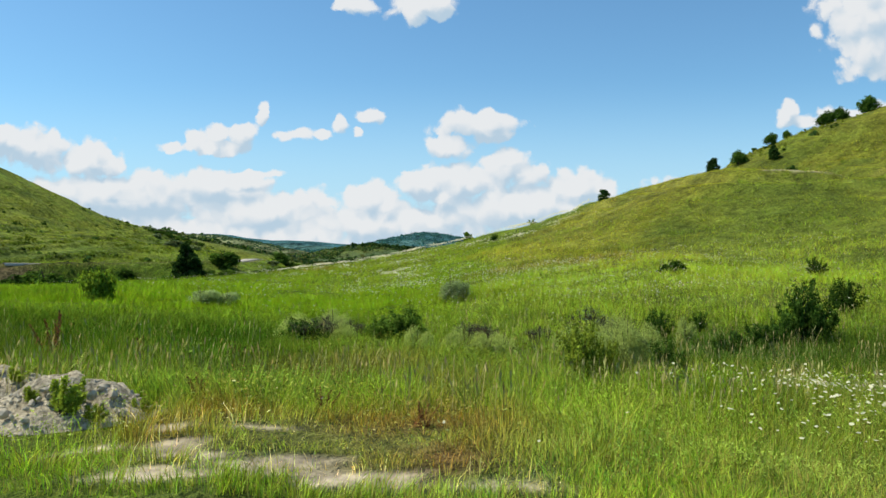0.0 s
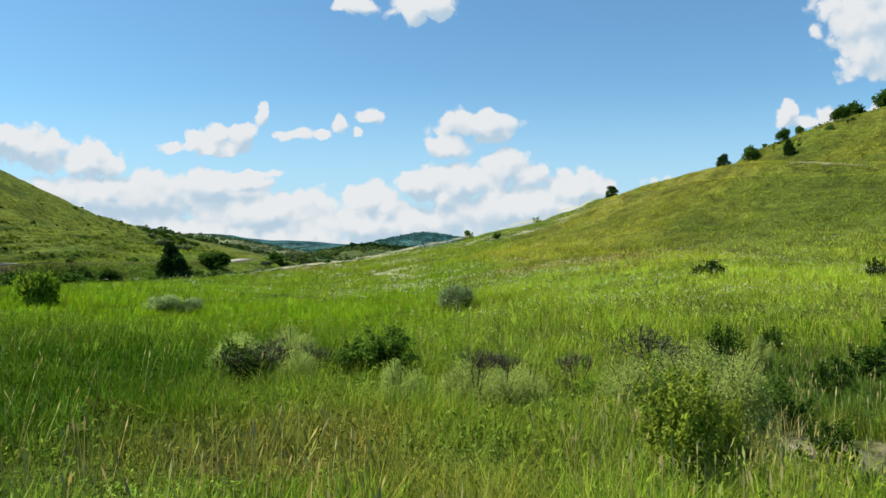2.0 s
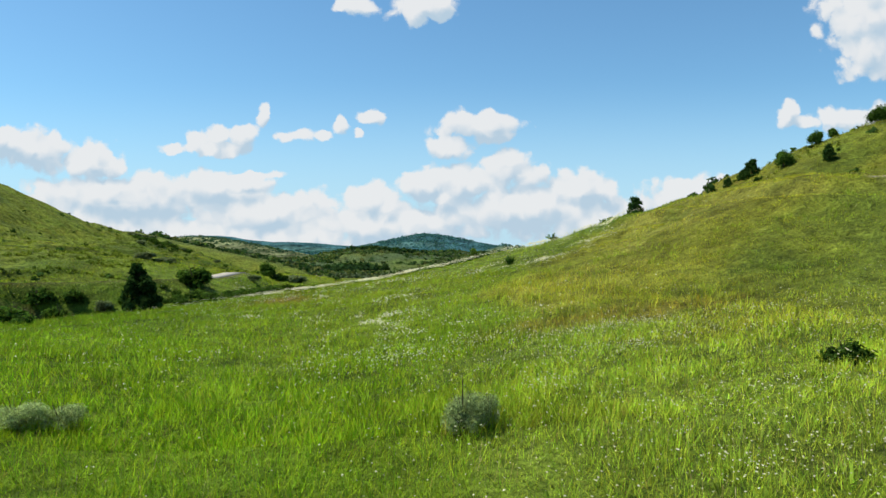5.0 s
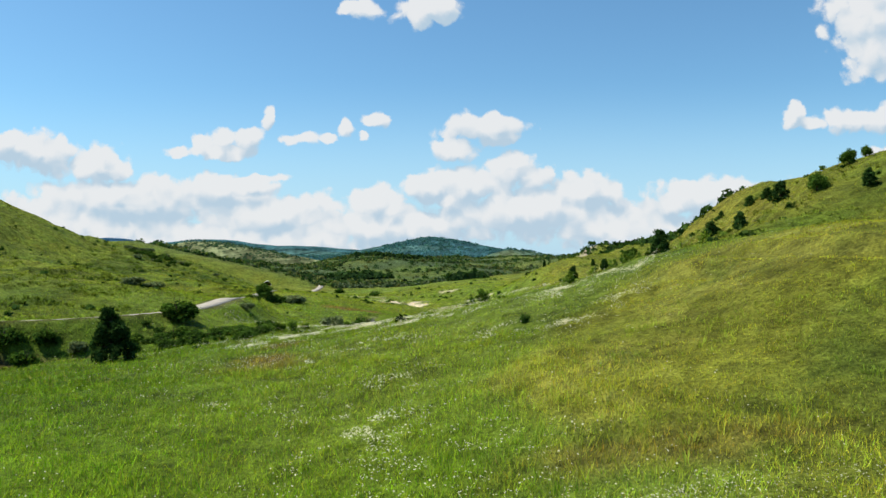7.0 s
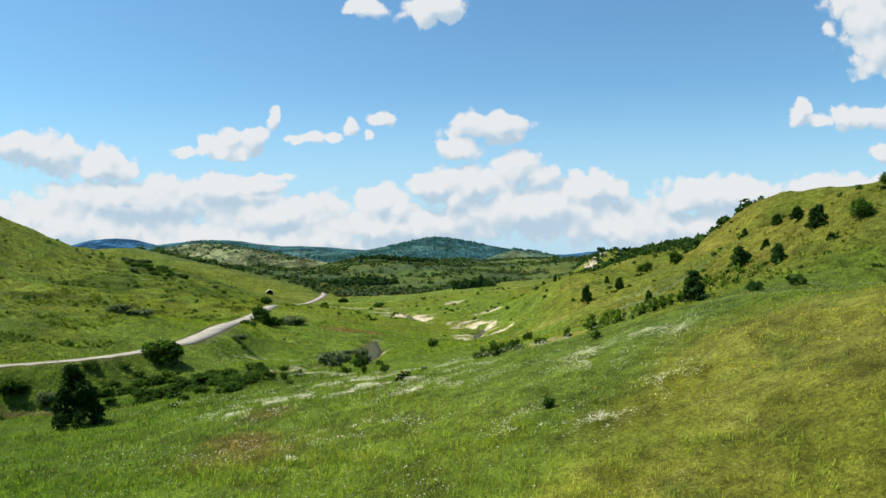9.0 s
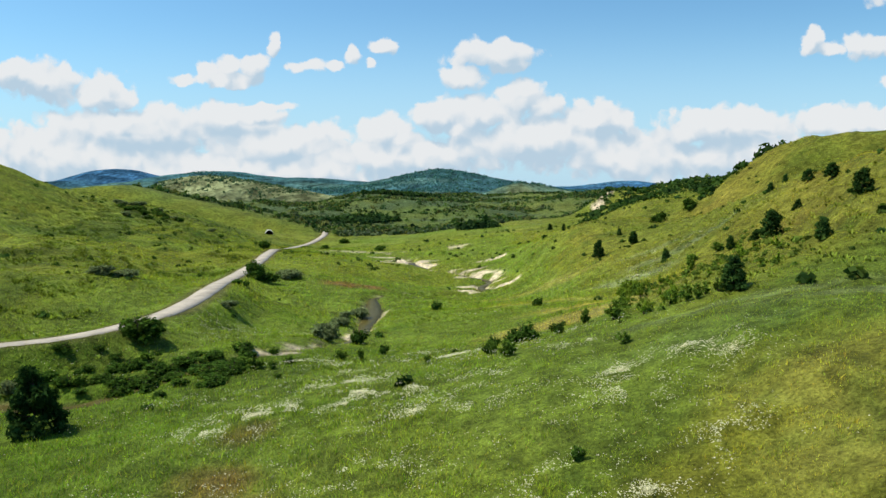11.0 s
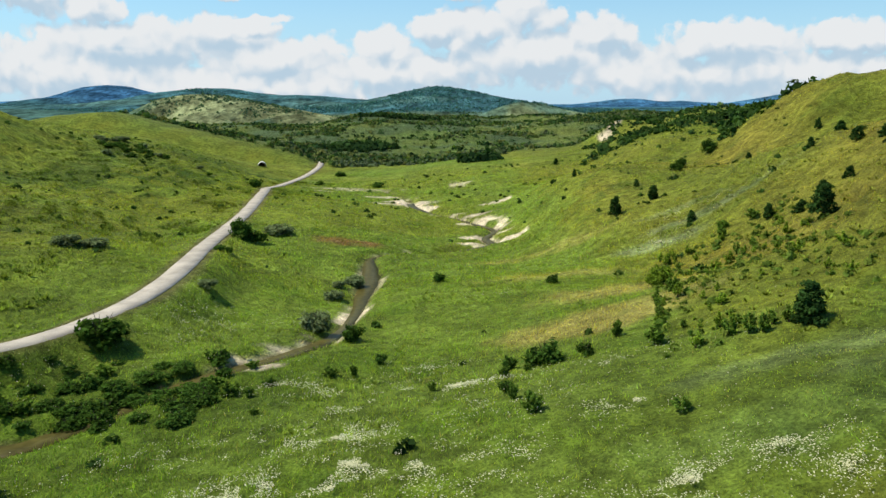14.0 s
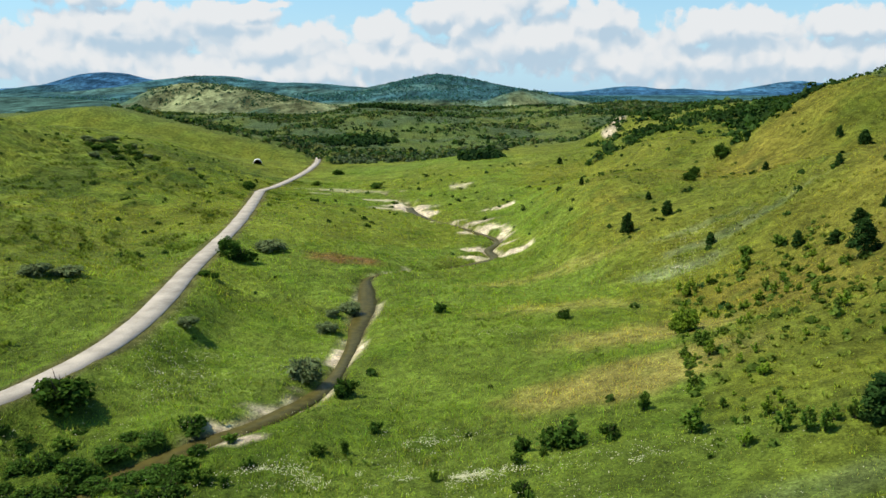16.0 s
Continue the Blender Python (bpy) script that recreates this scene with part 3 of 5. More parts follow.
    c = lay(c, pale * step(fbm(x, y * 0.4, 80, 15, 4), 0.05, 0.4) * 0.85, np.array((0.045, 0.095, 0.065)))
    # haze put into the far hills' colour: teal first, bluer with distance
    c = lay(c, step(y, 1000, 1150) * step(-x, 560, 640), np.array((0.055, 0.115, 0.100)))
    c = lay(c, far, HAZED_WOOD)
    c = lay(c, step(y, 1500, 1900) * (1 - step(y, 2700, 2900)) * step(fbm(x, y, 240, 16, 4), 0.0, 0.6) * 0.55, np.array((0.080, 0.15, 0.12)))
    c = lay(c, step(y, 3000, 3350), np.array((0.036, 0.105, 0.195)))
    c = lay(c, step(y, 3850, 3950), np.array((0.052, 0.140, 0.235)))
    start = 1 - step(y, 12, 22)
    c = lay(c, (start * 0.40 + 0.35 * (1 - step(y, 7, 9))) * step(fbm(x, y, 1.5, 60, 3), -0.5, 0.6), np.array((0.165, 0.215, 0.050)))
    c = lay(c, start * step(fbm(x, y, 2.4, 63, 3), 0.25, 1.0) * 0.45 * (1 - step(x, -0.5, 1.5)), np.array((0.20, 0.125, 0.055)))
    # dark band left of the start: thicket shade laid into the grass colour
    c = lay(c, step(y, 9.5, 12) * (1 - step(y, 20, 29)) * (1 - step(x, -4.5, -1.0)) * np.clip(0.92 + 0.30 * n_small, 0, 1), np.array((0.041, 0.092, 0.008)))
    c = lay(c, step(y, 48, 60) * (1 - step(y, 100, 118)) * (1 - step(x, -24, -9)) * (0.72 + 0.3 * n_mid), np.array((0.104, 0.172, 0.016)))
    c = lay(c, hollow * spot(x, y, 16, 84, 9, 2.2) * 0.3, np.array((0.15, 0.235, 0.060)))
    # likewise on the right: deep shade between bushes, as darker turf colour
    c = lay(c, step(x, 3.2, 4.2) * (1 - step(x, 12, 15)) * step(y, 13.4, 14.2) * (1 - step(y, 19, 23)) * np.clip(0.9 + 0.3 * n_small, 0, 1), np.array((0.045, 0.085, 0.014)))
    c = lay(c, step(y, 19, 26) * (1 - step(y, 40, 50)) * step(x, -3, 2) * 0.35, np.array((0.21, 0.27, 0.035)))
    c = lay(c, spot(x, y, -5, 66, 8, 15, 0.6, 0.4) * 0.55, np.array((0.170, 0.222, 0.028)))
    # bare earth: sand bars, banks, tracks, scars
    bare = np.zeros(len(x))
    for cx, cy, rx, ry, s in ((-1.41, 5.5, 0.42, 0.20, 1.0), (-1.02, 5.25, 0.44, 0.19, 1.0), (-1.7, 5.22, 0.5, 0.15, 1.0), (-0.58, 5.25, 0.2, 0.13, 0.9), (-0.1, 5.2, 0.34, 0.12, 0.9), (-2.5, 5.75, 0.44, 0.16, 1.0), (-2.1, 5.9, 0.2, 0.10, 0.9), (-2.41, 6.5, 0.34, 0.14, 1.0), (-1.0, 5.7, 0.26, 0.10, 0.8), (0.5, 5.15, 0.3, 0.09, 0.7), (-1.9, 6.6, 0.25, 0.09, 0.7), (-4.4, 8.0, 1.0, 0.7, 0.9), (7.4, 12.7, 3.2, 0.9, 1.0), (4.7, 12.5, 0.9, 0.45, 1.0),
                              (30, 60.8, 2.6, 0.9, 0.8), (33.5, 62, 2.2, 0.7, 0.6), (-18.7, 110.6, 1.7, 0.8, 1), (-21.4, 114.2, 1.8, 0.4, 0.9), (-18.9, 118.0, 1.0, 0.6, 0.8), (-16.6, 123.2, 0.35, 1.6, 0.9), (-15.1, 119.0, 0.9, 0.9, 1), (-13.7, 123.5, 0.4, 1.8, 0.8), (-15.8, 139.5, 0.6, 3.0, 1), (-13.3, 142.5, 0.45, 4.0, 0.9), (-12.6, 161, 0.3, 4, 0.6), (-8, 187.5, 3.5, 0.5, 0.6), (-4, 246, 5.5, 0.9, 0.8), (4.5, 241, 3.5, 1.4, 0.9), (1.0, 203.5, 3.0, 1.6, 0.9), (9.0, 224, 1.6, 5, 0.8),
                              (8.0, 203, 4.0, 2.3, 1), (4.5, 213, 3.8, 2.6, 1), (12.5, 203.5, 0.9, 1.7, 0.8), (4, 233, 4.2, 3.2, 0.9), (-15.5, 267, 6.0, 6.2, 1), (-10, 258, 2.8, 3, 0.9), (-23, 263, 4.2, 1.7, 0.9),
                              (-24, 280, 6, 2, 0.8), (8.5, 254, 4.2, 1.8, 0.9), (-1, 300, 3.5, 6, 0.6), (-38, 300, 12, 4, 0.5), (69.5, 407, 4.2, 8, 1.0), (73.5, 414, 3.4, 6, 1.0), (-45, 285, 3, 2, 0.5)):
        bare = np.maximum(bare, spot(x, y, cx, cy, rx, ry, 0.35, 0.55 if cy > 20 else 0.85) * s)
    bank = (1 - step(np.abs(stream_d - stream_w * 1.1), 0.15, 0.6)) * step(fbm(x, y, 6, 30, 3), 0.0, 0.5) * step(x, -28, -20) * 0.6
    bare = np.maximum(bare, bank)
    bed = 1 - step(stream_d, stream_w * 0.75, stream_w * 1.05)
    c = lay(c, bed * 0.9, np.array((0.11, 0.085, 0.045)))
    verge = 1 - step(road_d - ROAD_HALF, 0.4, 1.6 + 0.8 * n_mid)
    c = lay(c, np.clip(verge, 0, 1) * 0.65, np.array((0.12, 0.085, 0.045)))
    c = lay(c, bare, SOIL)
    c = c * (1 + 0.16 * n_small[:, None])
    return np.clip(c, 0.005, 0.9), np.clip(np.maximum(bare, np.maximum(bed, verge)), 0, 1)


def mesh_from(name, verts, faces_flat, sizes, mat, colors=None, smooth=False):
    """A mesh from arrays: corners, the corners' numbers face after face, and the corners of each face."""
    me = bpy.data.meshes.new(name)
    me.vertices.add(len(verts))
    me.vertices.foreach_set("co", np.asarray(verts, np.float32).ravel())
    me.loops.add(len(faces_flat))
    me.loops.foreach_set("vertex_index", np.asarray(faces_flat, np.int32))
    me.polygons.add(len(sizes))
    starts = np.concatenate([[0], np.cumsum(sizes)[:-1]])
    me.polygons.foreach_set("loop_start", starts.astype(np.int32))
    me.update(calc_edges=True)
    if colors is not None:
        layer = me.color_attributes.new("veg", "FLOAT_COLOR", "POINT")
        layer.data.foreach_set("color", np.column_stack([colors, np.ones(len(colors))]).astype(np.float32).ravel())
    for m in mat if isinstance(mat, (list, tuple)) else [mat]:
        me.materials.append(m)
    if smooth:
        me.polygons.foreach_set("use_smooth", np.ones(len(sizes), bool))
    return me


def graded(fine_lo, fine_hi, fine, far_lo, far_hi, growth):
    mid = list(np.arange(fine_lo, fine_hi, fine))
    up, down, s = [fine_hi], [fine_lo], fine
    while up[-1] < far_hi:
        s *= growth
        up.append(up[-1] + s)
    s = fine
    while down[-1] > far_lo:
        s *= growth
        down.append(down[-1] - s)
    return np.array(sorted(set(down + mid + up)))


def build_ground():
    xs = graded(-95, 50, 1.0, -4400, 4400, 1.048)
    xs = np.array(sorted(set(xs[np.abs(xs) > 7.5]) | set(np.arange(-7.5, 7.5, 0.3))))
    ys = graded(0, 215, 1.0, -900, 4700, 1.026)
    ys = np.array(sorted(set(ys[(ys < 4.4) | (ys > 12.4)]) | set(np.arange(4.4, 12.4, 0.18))))
    gx, gy = np.meshgrid(xs, ys)
    x, y = gx.ravel(), gy.ravel()
    z, road_d, stream_d, stream_w = ground_shape(x, y)
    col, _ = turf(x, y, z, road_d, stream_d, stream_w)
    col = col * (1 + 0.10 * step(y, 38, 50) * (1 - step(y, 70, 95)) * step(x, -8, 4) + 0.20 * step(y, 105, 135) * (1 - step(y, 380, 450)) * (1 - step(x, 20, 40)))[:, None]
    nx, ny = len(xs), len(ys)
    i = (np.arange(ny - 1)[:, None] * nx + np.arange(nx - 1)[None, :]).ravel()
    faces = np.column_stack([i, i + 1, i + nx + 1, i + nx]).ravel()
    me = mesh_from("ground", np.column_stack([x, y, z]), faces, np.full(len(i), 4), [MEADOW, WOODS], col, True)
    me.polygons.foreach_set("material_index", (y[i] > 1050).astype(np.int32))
    return tagged(new("ground", me), "grassy valley floor and hillsides reaching to wooded mountains", "ground", kind="structure")


build_ground()


def ribbon(name, line, half, top, thick, mat):
    """A slab along a line: its top, its two sides and its underside."""
    d = np.gradient(line[:, :2], axis=0)
    d /= np.linalg.norm(d, axis=1)[:, None]
    side = np.column_stack([d[:, 1], -d[:, 0]])
    half = np.broadcast_to(half, (len(line),))[:, None]
    left, right = line[:, :2] - side * half, line[:, :2] + side * half
    z = np.broadcast_to(top, (len(line),))
    rows = [np.column_stack([left, z - thick]), np.column_stack([left, z]), np.column_stack([line[:, :2], z + 0.015]), np.column_stack([right, z]), np.column_stack([right, z - thick])]
    v = np.stack(rows, 1).reshape(-1, 3)
    n = len(line)
    f = [(a * 5 + k, a * 5 + k + 1, a * 5 + 6 + k, a * 5 + 5 + k) for a in range(n - 1) for k in range(4)]
    return mesh_from(name, v, np.array(f).ravel(), np.full(len(f), 4), mat)


wobble = ROAD_HALF + 0.10 * vnoise(ROAD_LINE[:, 0], ROAD_LINE[:, 1], 4, 3)
road = tagged(new("road", ribbon("road", ROAD_LINE, wobble, ROAD_LINE[:, 2], 0.35, ASPHALT)), "narrow pale worn asphalt road through the valley", "road", kind="structure")


def build_water():
    line = STREAM_LINE[(STREAM_LINE[:, 1] > 94) & (STREAM_LINE[:, 1] < 272)]
    z, _, _, _ = ground_shape(line[:, 0], line[:, 1])
    k = np.ones(9) / 9
    z = np.convolve(np.pad(z, 4, mode="edge"), k, "valid")
    tagged(new("stream", ribbon("stream", line, line[:, 2] * 0.92, z + 0.22, 0.15, WATER)), "shallow muddy brown stream between sandy banks", "stream", kind="structure")


build_water()


# ---- helpers for things ----
def part(name, me, parent, label=""):
    ob = new(name, me)
    ob.parent = parent
    if label:
        ob["label"] = label
    return ob


def thing(name, label, category, group="", at=(0, 0, 0)):
    ob = new(name)
    ob.empty_display_size = 0.2
    ob.matrix_basis = Matrix.Translation(at)
    return tagged(ob, label, category, group)


def leaves_mesh(name, centres, normals, size, rng, mat, long=1.6):
    """Pointed leaves, two triangles each, lying about the given directions."""
    n = len(centres)
    a = rng.normal(size=(n, 3))
    side = np.cross(normals, a)
    side /= np.linalg.norm(side, axis=1)[:, None] + 1e-9
    tip = np.cross(side, normals) + 0.5 * rng.normal(size=(n, 3))
    tip /= np.linalg.norm(tip, axis=1)[:, None] + 1e-9
    s = (size * rng.uniform(0.6, 1.35, n))[:, None]
    v = np.stack([centres - tip * s * long * 0.5, centres + side * s * 0.5, centres + tip * s * long * 0.5, centres - side * s * 0.5], 1).reshape(-1, 3)
    f = np.arange(4 * n)
    return mesh_from(name, v, f, np.full(n, 4), mat)


def tube(points, radii, sides=5):
    v, f = [], []
    for k, (p, r) in enumerate(zip(points, radii)):
        p = Vector(p)
        d = (Vector(points[min(k + 1, len(points) - 1)]) - Vector(points[max(k - 1, 0)])).normalized()
        a = d.orthogonal().normalized()
        b = d.cross(a)
        for s in range(sides):
            w = 2 * math.pi * s / sides
            v.append(tuple(p + a * (math.cos(w) * r) + b * (math.sin(w) * r)))
    for k in range(len(points) - 1):
        for s in range(sides):
            f.append((k * sides + s, k * sides + (s + 1) % sides, (k + 1) * sides + (s + 1) % sides, (k + 1) * sides + s))
    return v, f


def join_tubes(name, tubes, mat):
    vs, fs = [], []
    for v, f in tubes:
        o = len(vs)
        vs += v
        fs += [tuple(i + o for i in q) for q in f]
    return mesh_from(name, np.array(vs), np.array(fs).ravel(), np.full(len(fs), 4), mat)


def lobes(rng, count, wide, tall):
    """Middles and radii of the leafy clumps that make a crown: x, y, z, r."""
    out = []
    for _ in range(count):
        w = rng.uniform(0, 2 * math.pi)
        r = wide * 0.5 * math.sqrt(rng.uniform(0, 1)) * 0.72
        top = tall * (1 - 0.35 * (r / (wide * 0.5)) ** 2)
        rad = min(wide, tall) * rng.uniform(0.11, 0.30)
        out.append((r * math.cos(w), r * math.sin(w), rng.uniform(0.25, 0.95) * max(top - rad, rad), rad))
    return np.array(out)


def crown_mesh(name, blobs, leaves, size, rng, mat, long=1.6):
    vol = blobs[:, 3] ** 2
    pick = rng.choice(len(blobs), leaves, p=vol / vol.sum())
    d = rng.normal(size=(leaves, 3))
    d /= np.linalg.norm(d, axis=1)[:, None]
    r = blobs[pick, 3] * (rng.uniform(0.3, 1.1, leaves) ** 0.6 + 0.35 * (rng.uniform(0, 1, leaves) < 0.12))
    c = blobs[pick, :3] + d * r[:, None]
    c[:, 2] = np.maximum(c[:, 2], 0.03)
    nrm = d + 0.6 * rng.normal(size=d.shape) + np.array((0, 0, 0.5))
    nrm /= np.linalg.norm(nrm, axis=1)[:, None]
    return leaves_mesh(name, c, nrm, size, rng, mat, long)


def shoots(rng, count, wide, tall):
    """Upright and spreading shoots from one root: their tips."""
    w = rng.uniform(0, 2 * np.pi, count)
    out = np.sqrt(rng.uniform(0.02, 1, count))
    reach = rng.uniform(0.70, 1.12, count)
    z = tall * np.sqrt(np.maximum(1 - 0.80 * out**2, 0.12)) * reach
    return np.column_stack([np.cos(w) * out * wide * 0.5 * reach, np.sin(w) * out * wide * 0.5 * reach, z])


def shoot_leaves(name, tips, leaves, size, rng, mat, long, spread):
    pick = rng.randint(0, len(tips), leaves)
    u = rng.uniform(0.25, 1.06, leaves) ** 0.75
    c = tips[pick] * u[:, None] * np.array((1, 1, 1.0)) + rng.normal(size=(leaves, 3)) * spread * (1.15 - 0.6 * u[:, None])
    c[:, 2] = np.maximum(c[:, 2], 0.02)
    d = tips[pick] / np.linalg.norm(tips[pick], axis=1)[:, None]
    nrm = d * 0.6 + rng.normal(size=d.shape) * 0.8 + np.array((0, 0, 0.5))
    nrm /= np.linalg.norm(nrm, axis=1)[:, None]
    return leaves_mesh(name, c, nrm, size, rng, mat, long)


def make_bush(seed, mat, leaves, size, label, category="bush", lobe_count=16, group="", name="bush", wide=1.0, tall=0.8, long=1.6, spread=0.06, fluffy=0):
    """A leafy shrub one metre across, many-stemmed."""
    rng = np.random.RandomState(seed)
    ob = thing(name, label, category, group)
    tips = shoots(rng, lobe_count, wide, tall)
    woods = []
    for p in tips[:12]:
        p = Vector(p)
        mid = Vector((p.x * 0.35, p.y * 0.35, p.z * 0.55))
        woods.append(tube([(p.x * 0.08, p.y * 0.08, -0.08), tuple(mid), tuple(p)], [0.015, 0.010, 0.003], 4))
    part("wood", join_tubes("wood", woods, BARK), ob, "thin brown stems")
    if fluffy:
        me = crown_mesh("foliage", lobes(rng, fluffy, wide, tall), leaves, size, rng, mat, long)
    else:
        me = shoot_leaves("foliage", tips, leaves, size, rng, mat, long, spread)
    part("foliage", me, ob)
    return ob


def make_tree(seed, mat, leaves, size, label, wide=0.75, tall=1.0, trunk=0.2, lobe_count=18, name="tree"):
    """A tree one metre high: tapered trunk, limbs and an uneven crown."""
    rng = np.random.RandomState(seed)
    ob = thing(name, label, "tree")
    blobs = lobes(rng, lobe_count, wide, tall - trunk)
    blobs[:, 2] += trunk * 0.8
    t = tube([(0, 0, -0.06), (0.01, 0, 0.2), (0.0, 0.015, 0.5), (0.01, 0, tall * 0.85)], [0.035, 0.028, 0.018, 0.004], 7)
    limbs = [t]
    for b in blobs[:9]:
        z0 = max(0.12, b[2] * 0.6)
        limbs.append(tube([(0, 0, z0), (b[0] * 0.5, b[1] * 0.5, z0 + (b[2] - z0) * 0.45), tuple(b[:3])], [0.014, 0.009, 0.003], 4))
    part("trunk", join_tubes("trunk", limbs, BARK), ob, "brown trunk with limbs")
    part("crown", crown_mesh("crown", blobs, leaves, size, rng, mat), ob)
    return ob


def make_pine(seed, leaves, label, name="pine_tree", wide=0.55, puff=1.0):
    """A young pine one metre high, in uneven whorls."""
    rng = np.random.RandomState(seed)
    ob = thing(name, label, "pine tree")
    blobs, limbs = [], [tube([(0, 0, -0.05), (0.0, 0.01, 0.4), (0.01, 0, 0.97)], [0.028, 0.018, 0.004], 6)]
    for k in range(9):
        z = 0.12 + 0.095 * k
        reach = wide * 0.5 * (1 - (z / 1.02) ** 1.5) + 0.03
        for a in range(5 if k < 7 else 3):
            w = 2 * math.pi * (a + rng.uniform(-0.3, 0.3)) / 5 + k
            r = reach * rng.uniform(0.45, 1.0)
            p = (r * math.cos(w), r * math.sin(w), z + rng.uniform(-0.03, 0.05))
            blobs.append((*p, rng.uniform(0.055, 0.095) * puff))
            if a < 3:
                limbs.append(tube([(0, 0, z - 0.04), p], [0.009, 0.003], 3))
    blobs.append((0, 0, 0.95, 0.05))
    part("trunk", join_tubes("trunk", limbs, BARK), ob, "brown trunk with whorled limbs")
    part("crown", crown_mesh("crown", np.array(blobs), leaves, 0.045, rng, LEAF_PINE, 2.4), ob)
    return ob


def make_bare_shrub(seed, label, leaves=250, stems=5, thick=0.014, first=0.36, depth=3):
    """A nearly leafless shrub one metre high: forking dry twigs."""
    rng = np.random.RandomState(seed)
    ob = thing("dry_shrub", label, "shrub")
    tubes, tips = [], []

    def fork(p, d, length, r, depth):
        q = p + d * length
        tubes.append(tube([tuple(p), tuple((p + q) / 2 + Vector(rng.normal(size=3)) * length * 0.06), tuple(q)], [r, r * 0.8, r * 0.55], 4))
        tips.append(q)
        if depth:
            for _ in range(4 if depth > 2 else 5):
                e = (d + Vector(rng.normal(size=3)) * 0.40 + Vector((0, 0, 0.15))).normalized()
                fork(q, e, length * rng.uniform(0.55, 0.8), r * 0.60, depth - 1)

    for _ in range(stems):
        d = Vector((rng.normal() * 0.35, rng.normal() * 0.35, 1)) if stems > 1 else Vector((0.06, 0.0, 1))
        fork(Vector((rng.normal() * 0.05, rng.normal() * 0.05, -0.05)), d.normalized(), first, thick, depth)
    high = max(q.z for q in tips)
    tubes = [([(px, py, pz / high) for px, py, pz in vs], fs) for vs, fs in tubes]
    tips = [Vector((q.x, q.y, q.z / high)) for q in tips]
    part("wood", join_tubes("wood", tubes, TWIG), ob, "bare purplish-brown twigs")
    c = np.array([tuple(t) for t in tips])[rng.choice(len(tips), leaves)] + rng.normal(size=(leaves, 3)) * 0.03
    part("foliage", leaves_mesh("foliage", c, rng.normal(size=(leaves, 3)), 0.02, rng, LEAF_GREY), ob)
    return ob


PROTOS = []


def proto(ob):
    """Keep a first plant well below the ground sheet's far rim only until it is planted."""
    PROTOS.append(ob)
    ob["used"] = 0
    return ob


def plant(ob, x, y, wide, tall, unit_wide=1.0, unit_tall=0.8, turn=None, label="", sink=0.03, lean=0.0):
    """Plants a copy, or the first one itself, at its size on the ground."""
    turn = (x * 37.7 + y * 13.3) % 360 if turn is None else turn
    s = Matrix.Diagonal((wide / unit_wide, wide / unit_wide, tall / unit_tall, 1))
    m = pose(x, y, ground_z(x, y) - sink, lean, 0, turn) @ s
    if ob["used"] == 0:
        made = ob
        ob.matrix_basis = m
    else:
        made = copy_thing(ob, Matrix.Identity(4))
        made.matrix_basis = m
    ob["used"] = 1
    if label:
        made["label"] = label
    return made


# ---- shrubs and trees of the valley ----
dark_a = proto(make_bush(11, LEAF_DARK, 1200, 0.082, "dense dark-green rounded bush in the grass", fluffy=20))
dark_b = proto(make_bush(12, LEAF_DARK, 1000, 0.086, "dense dark-green rounded bush in the grass", lobe_count=13, fluffy=15))
mid_a = proto(make_bush(13, LEAF_MID, 1300, 0.080, "leafy green bush standing in the meadow"))
bright_a = proto(make_bush(15, LEAF_BRIGHT, 2200, 0.060, "bright light-green leafy bush on the slope", fluffy=18))
grey_a = proto(make_bush(16, LEAF_GREY, 1500, 0.060, "grey-green willow bush beside the stream", long=2.6, fluffy=17))
sap_a = proto(make_bush(17, LEAF_MID, 520, 0.085, "small open sapling on the grassy slope", lobe_count=10, wide=0.8, tall=1.0))
sap_b = proto(make_bush(18, LEAF_BRIGHT, 480, 0.085, "small light-green open sapling on the slope", lobe_count=9, wide=0.8, tall=1.0))
tree_b = proto(make_tree(22, LEAF_DARK, 2600, 0.055, "dark-green round-crowned tree on the slope", wide=0.9, trunk=0.12))
pine_c = proto(make_pine(34, 4200, "tall dense dark-green pine beside the meadow", wide=0.85, puff=1.35))
pine_a = proto(make_pine(31, 2600, "young dark-green pine on the grassy hillside", puff=1.15))
pine_b = proto(make_pine(32, 2400, "young dark-green pine on the grassy hillside", wide=0.7, puff=1.2))

# beside the road and the stream
plant(dark_a, -34.3, 115.3, 4.8, 3.2, label="large dark-green bush at the edge of the road")
plant(tree_b, -38.4, 174.0, 3.8, 4.0, 0.9, 1.0, label="dark-green round tree beside the road")
plant(dark_b, -36.6, 175.0, 4.6, 2.2, label="dark-green low bush below the roadside tree")
plant(pine_c, -31.2, 90.0, 3.9, 5.1, 0.85, 1.0)
for x, y, w, h in ((-36.6, 157.5, 1.9, 1.0), (-35.2, 157.4, 1.3, 1.2), (-65.2, 281.5, 4.2, 3.4), (-20.6, 108.0, 1.4, 1.0), (-25.2, 110.8, 2.2, 0.9), (-27.2, 108.9, 2.6, 0.9), (-29.4, 107.0, 2.2, 0.9), (-22.6, 105, 2.4, 0.8), (-24.4, 106.2, 1.8, 0.7), (-33.5, 104.5, 2.2, 0.8), (-26, 104.6, 1.6, 0.7)):
    plant(dark_a, x, y, w, h)
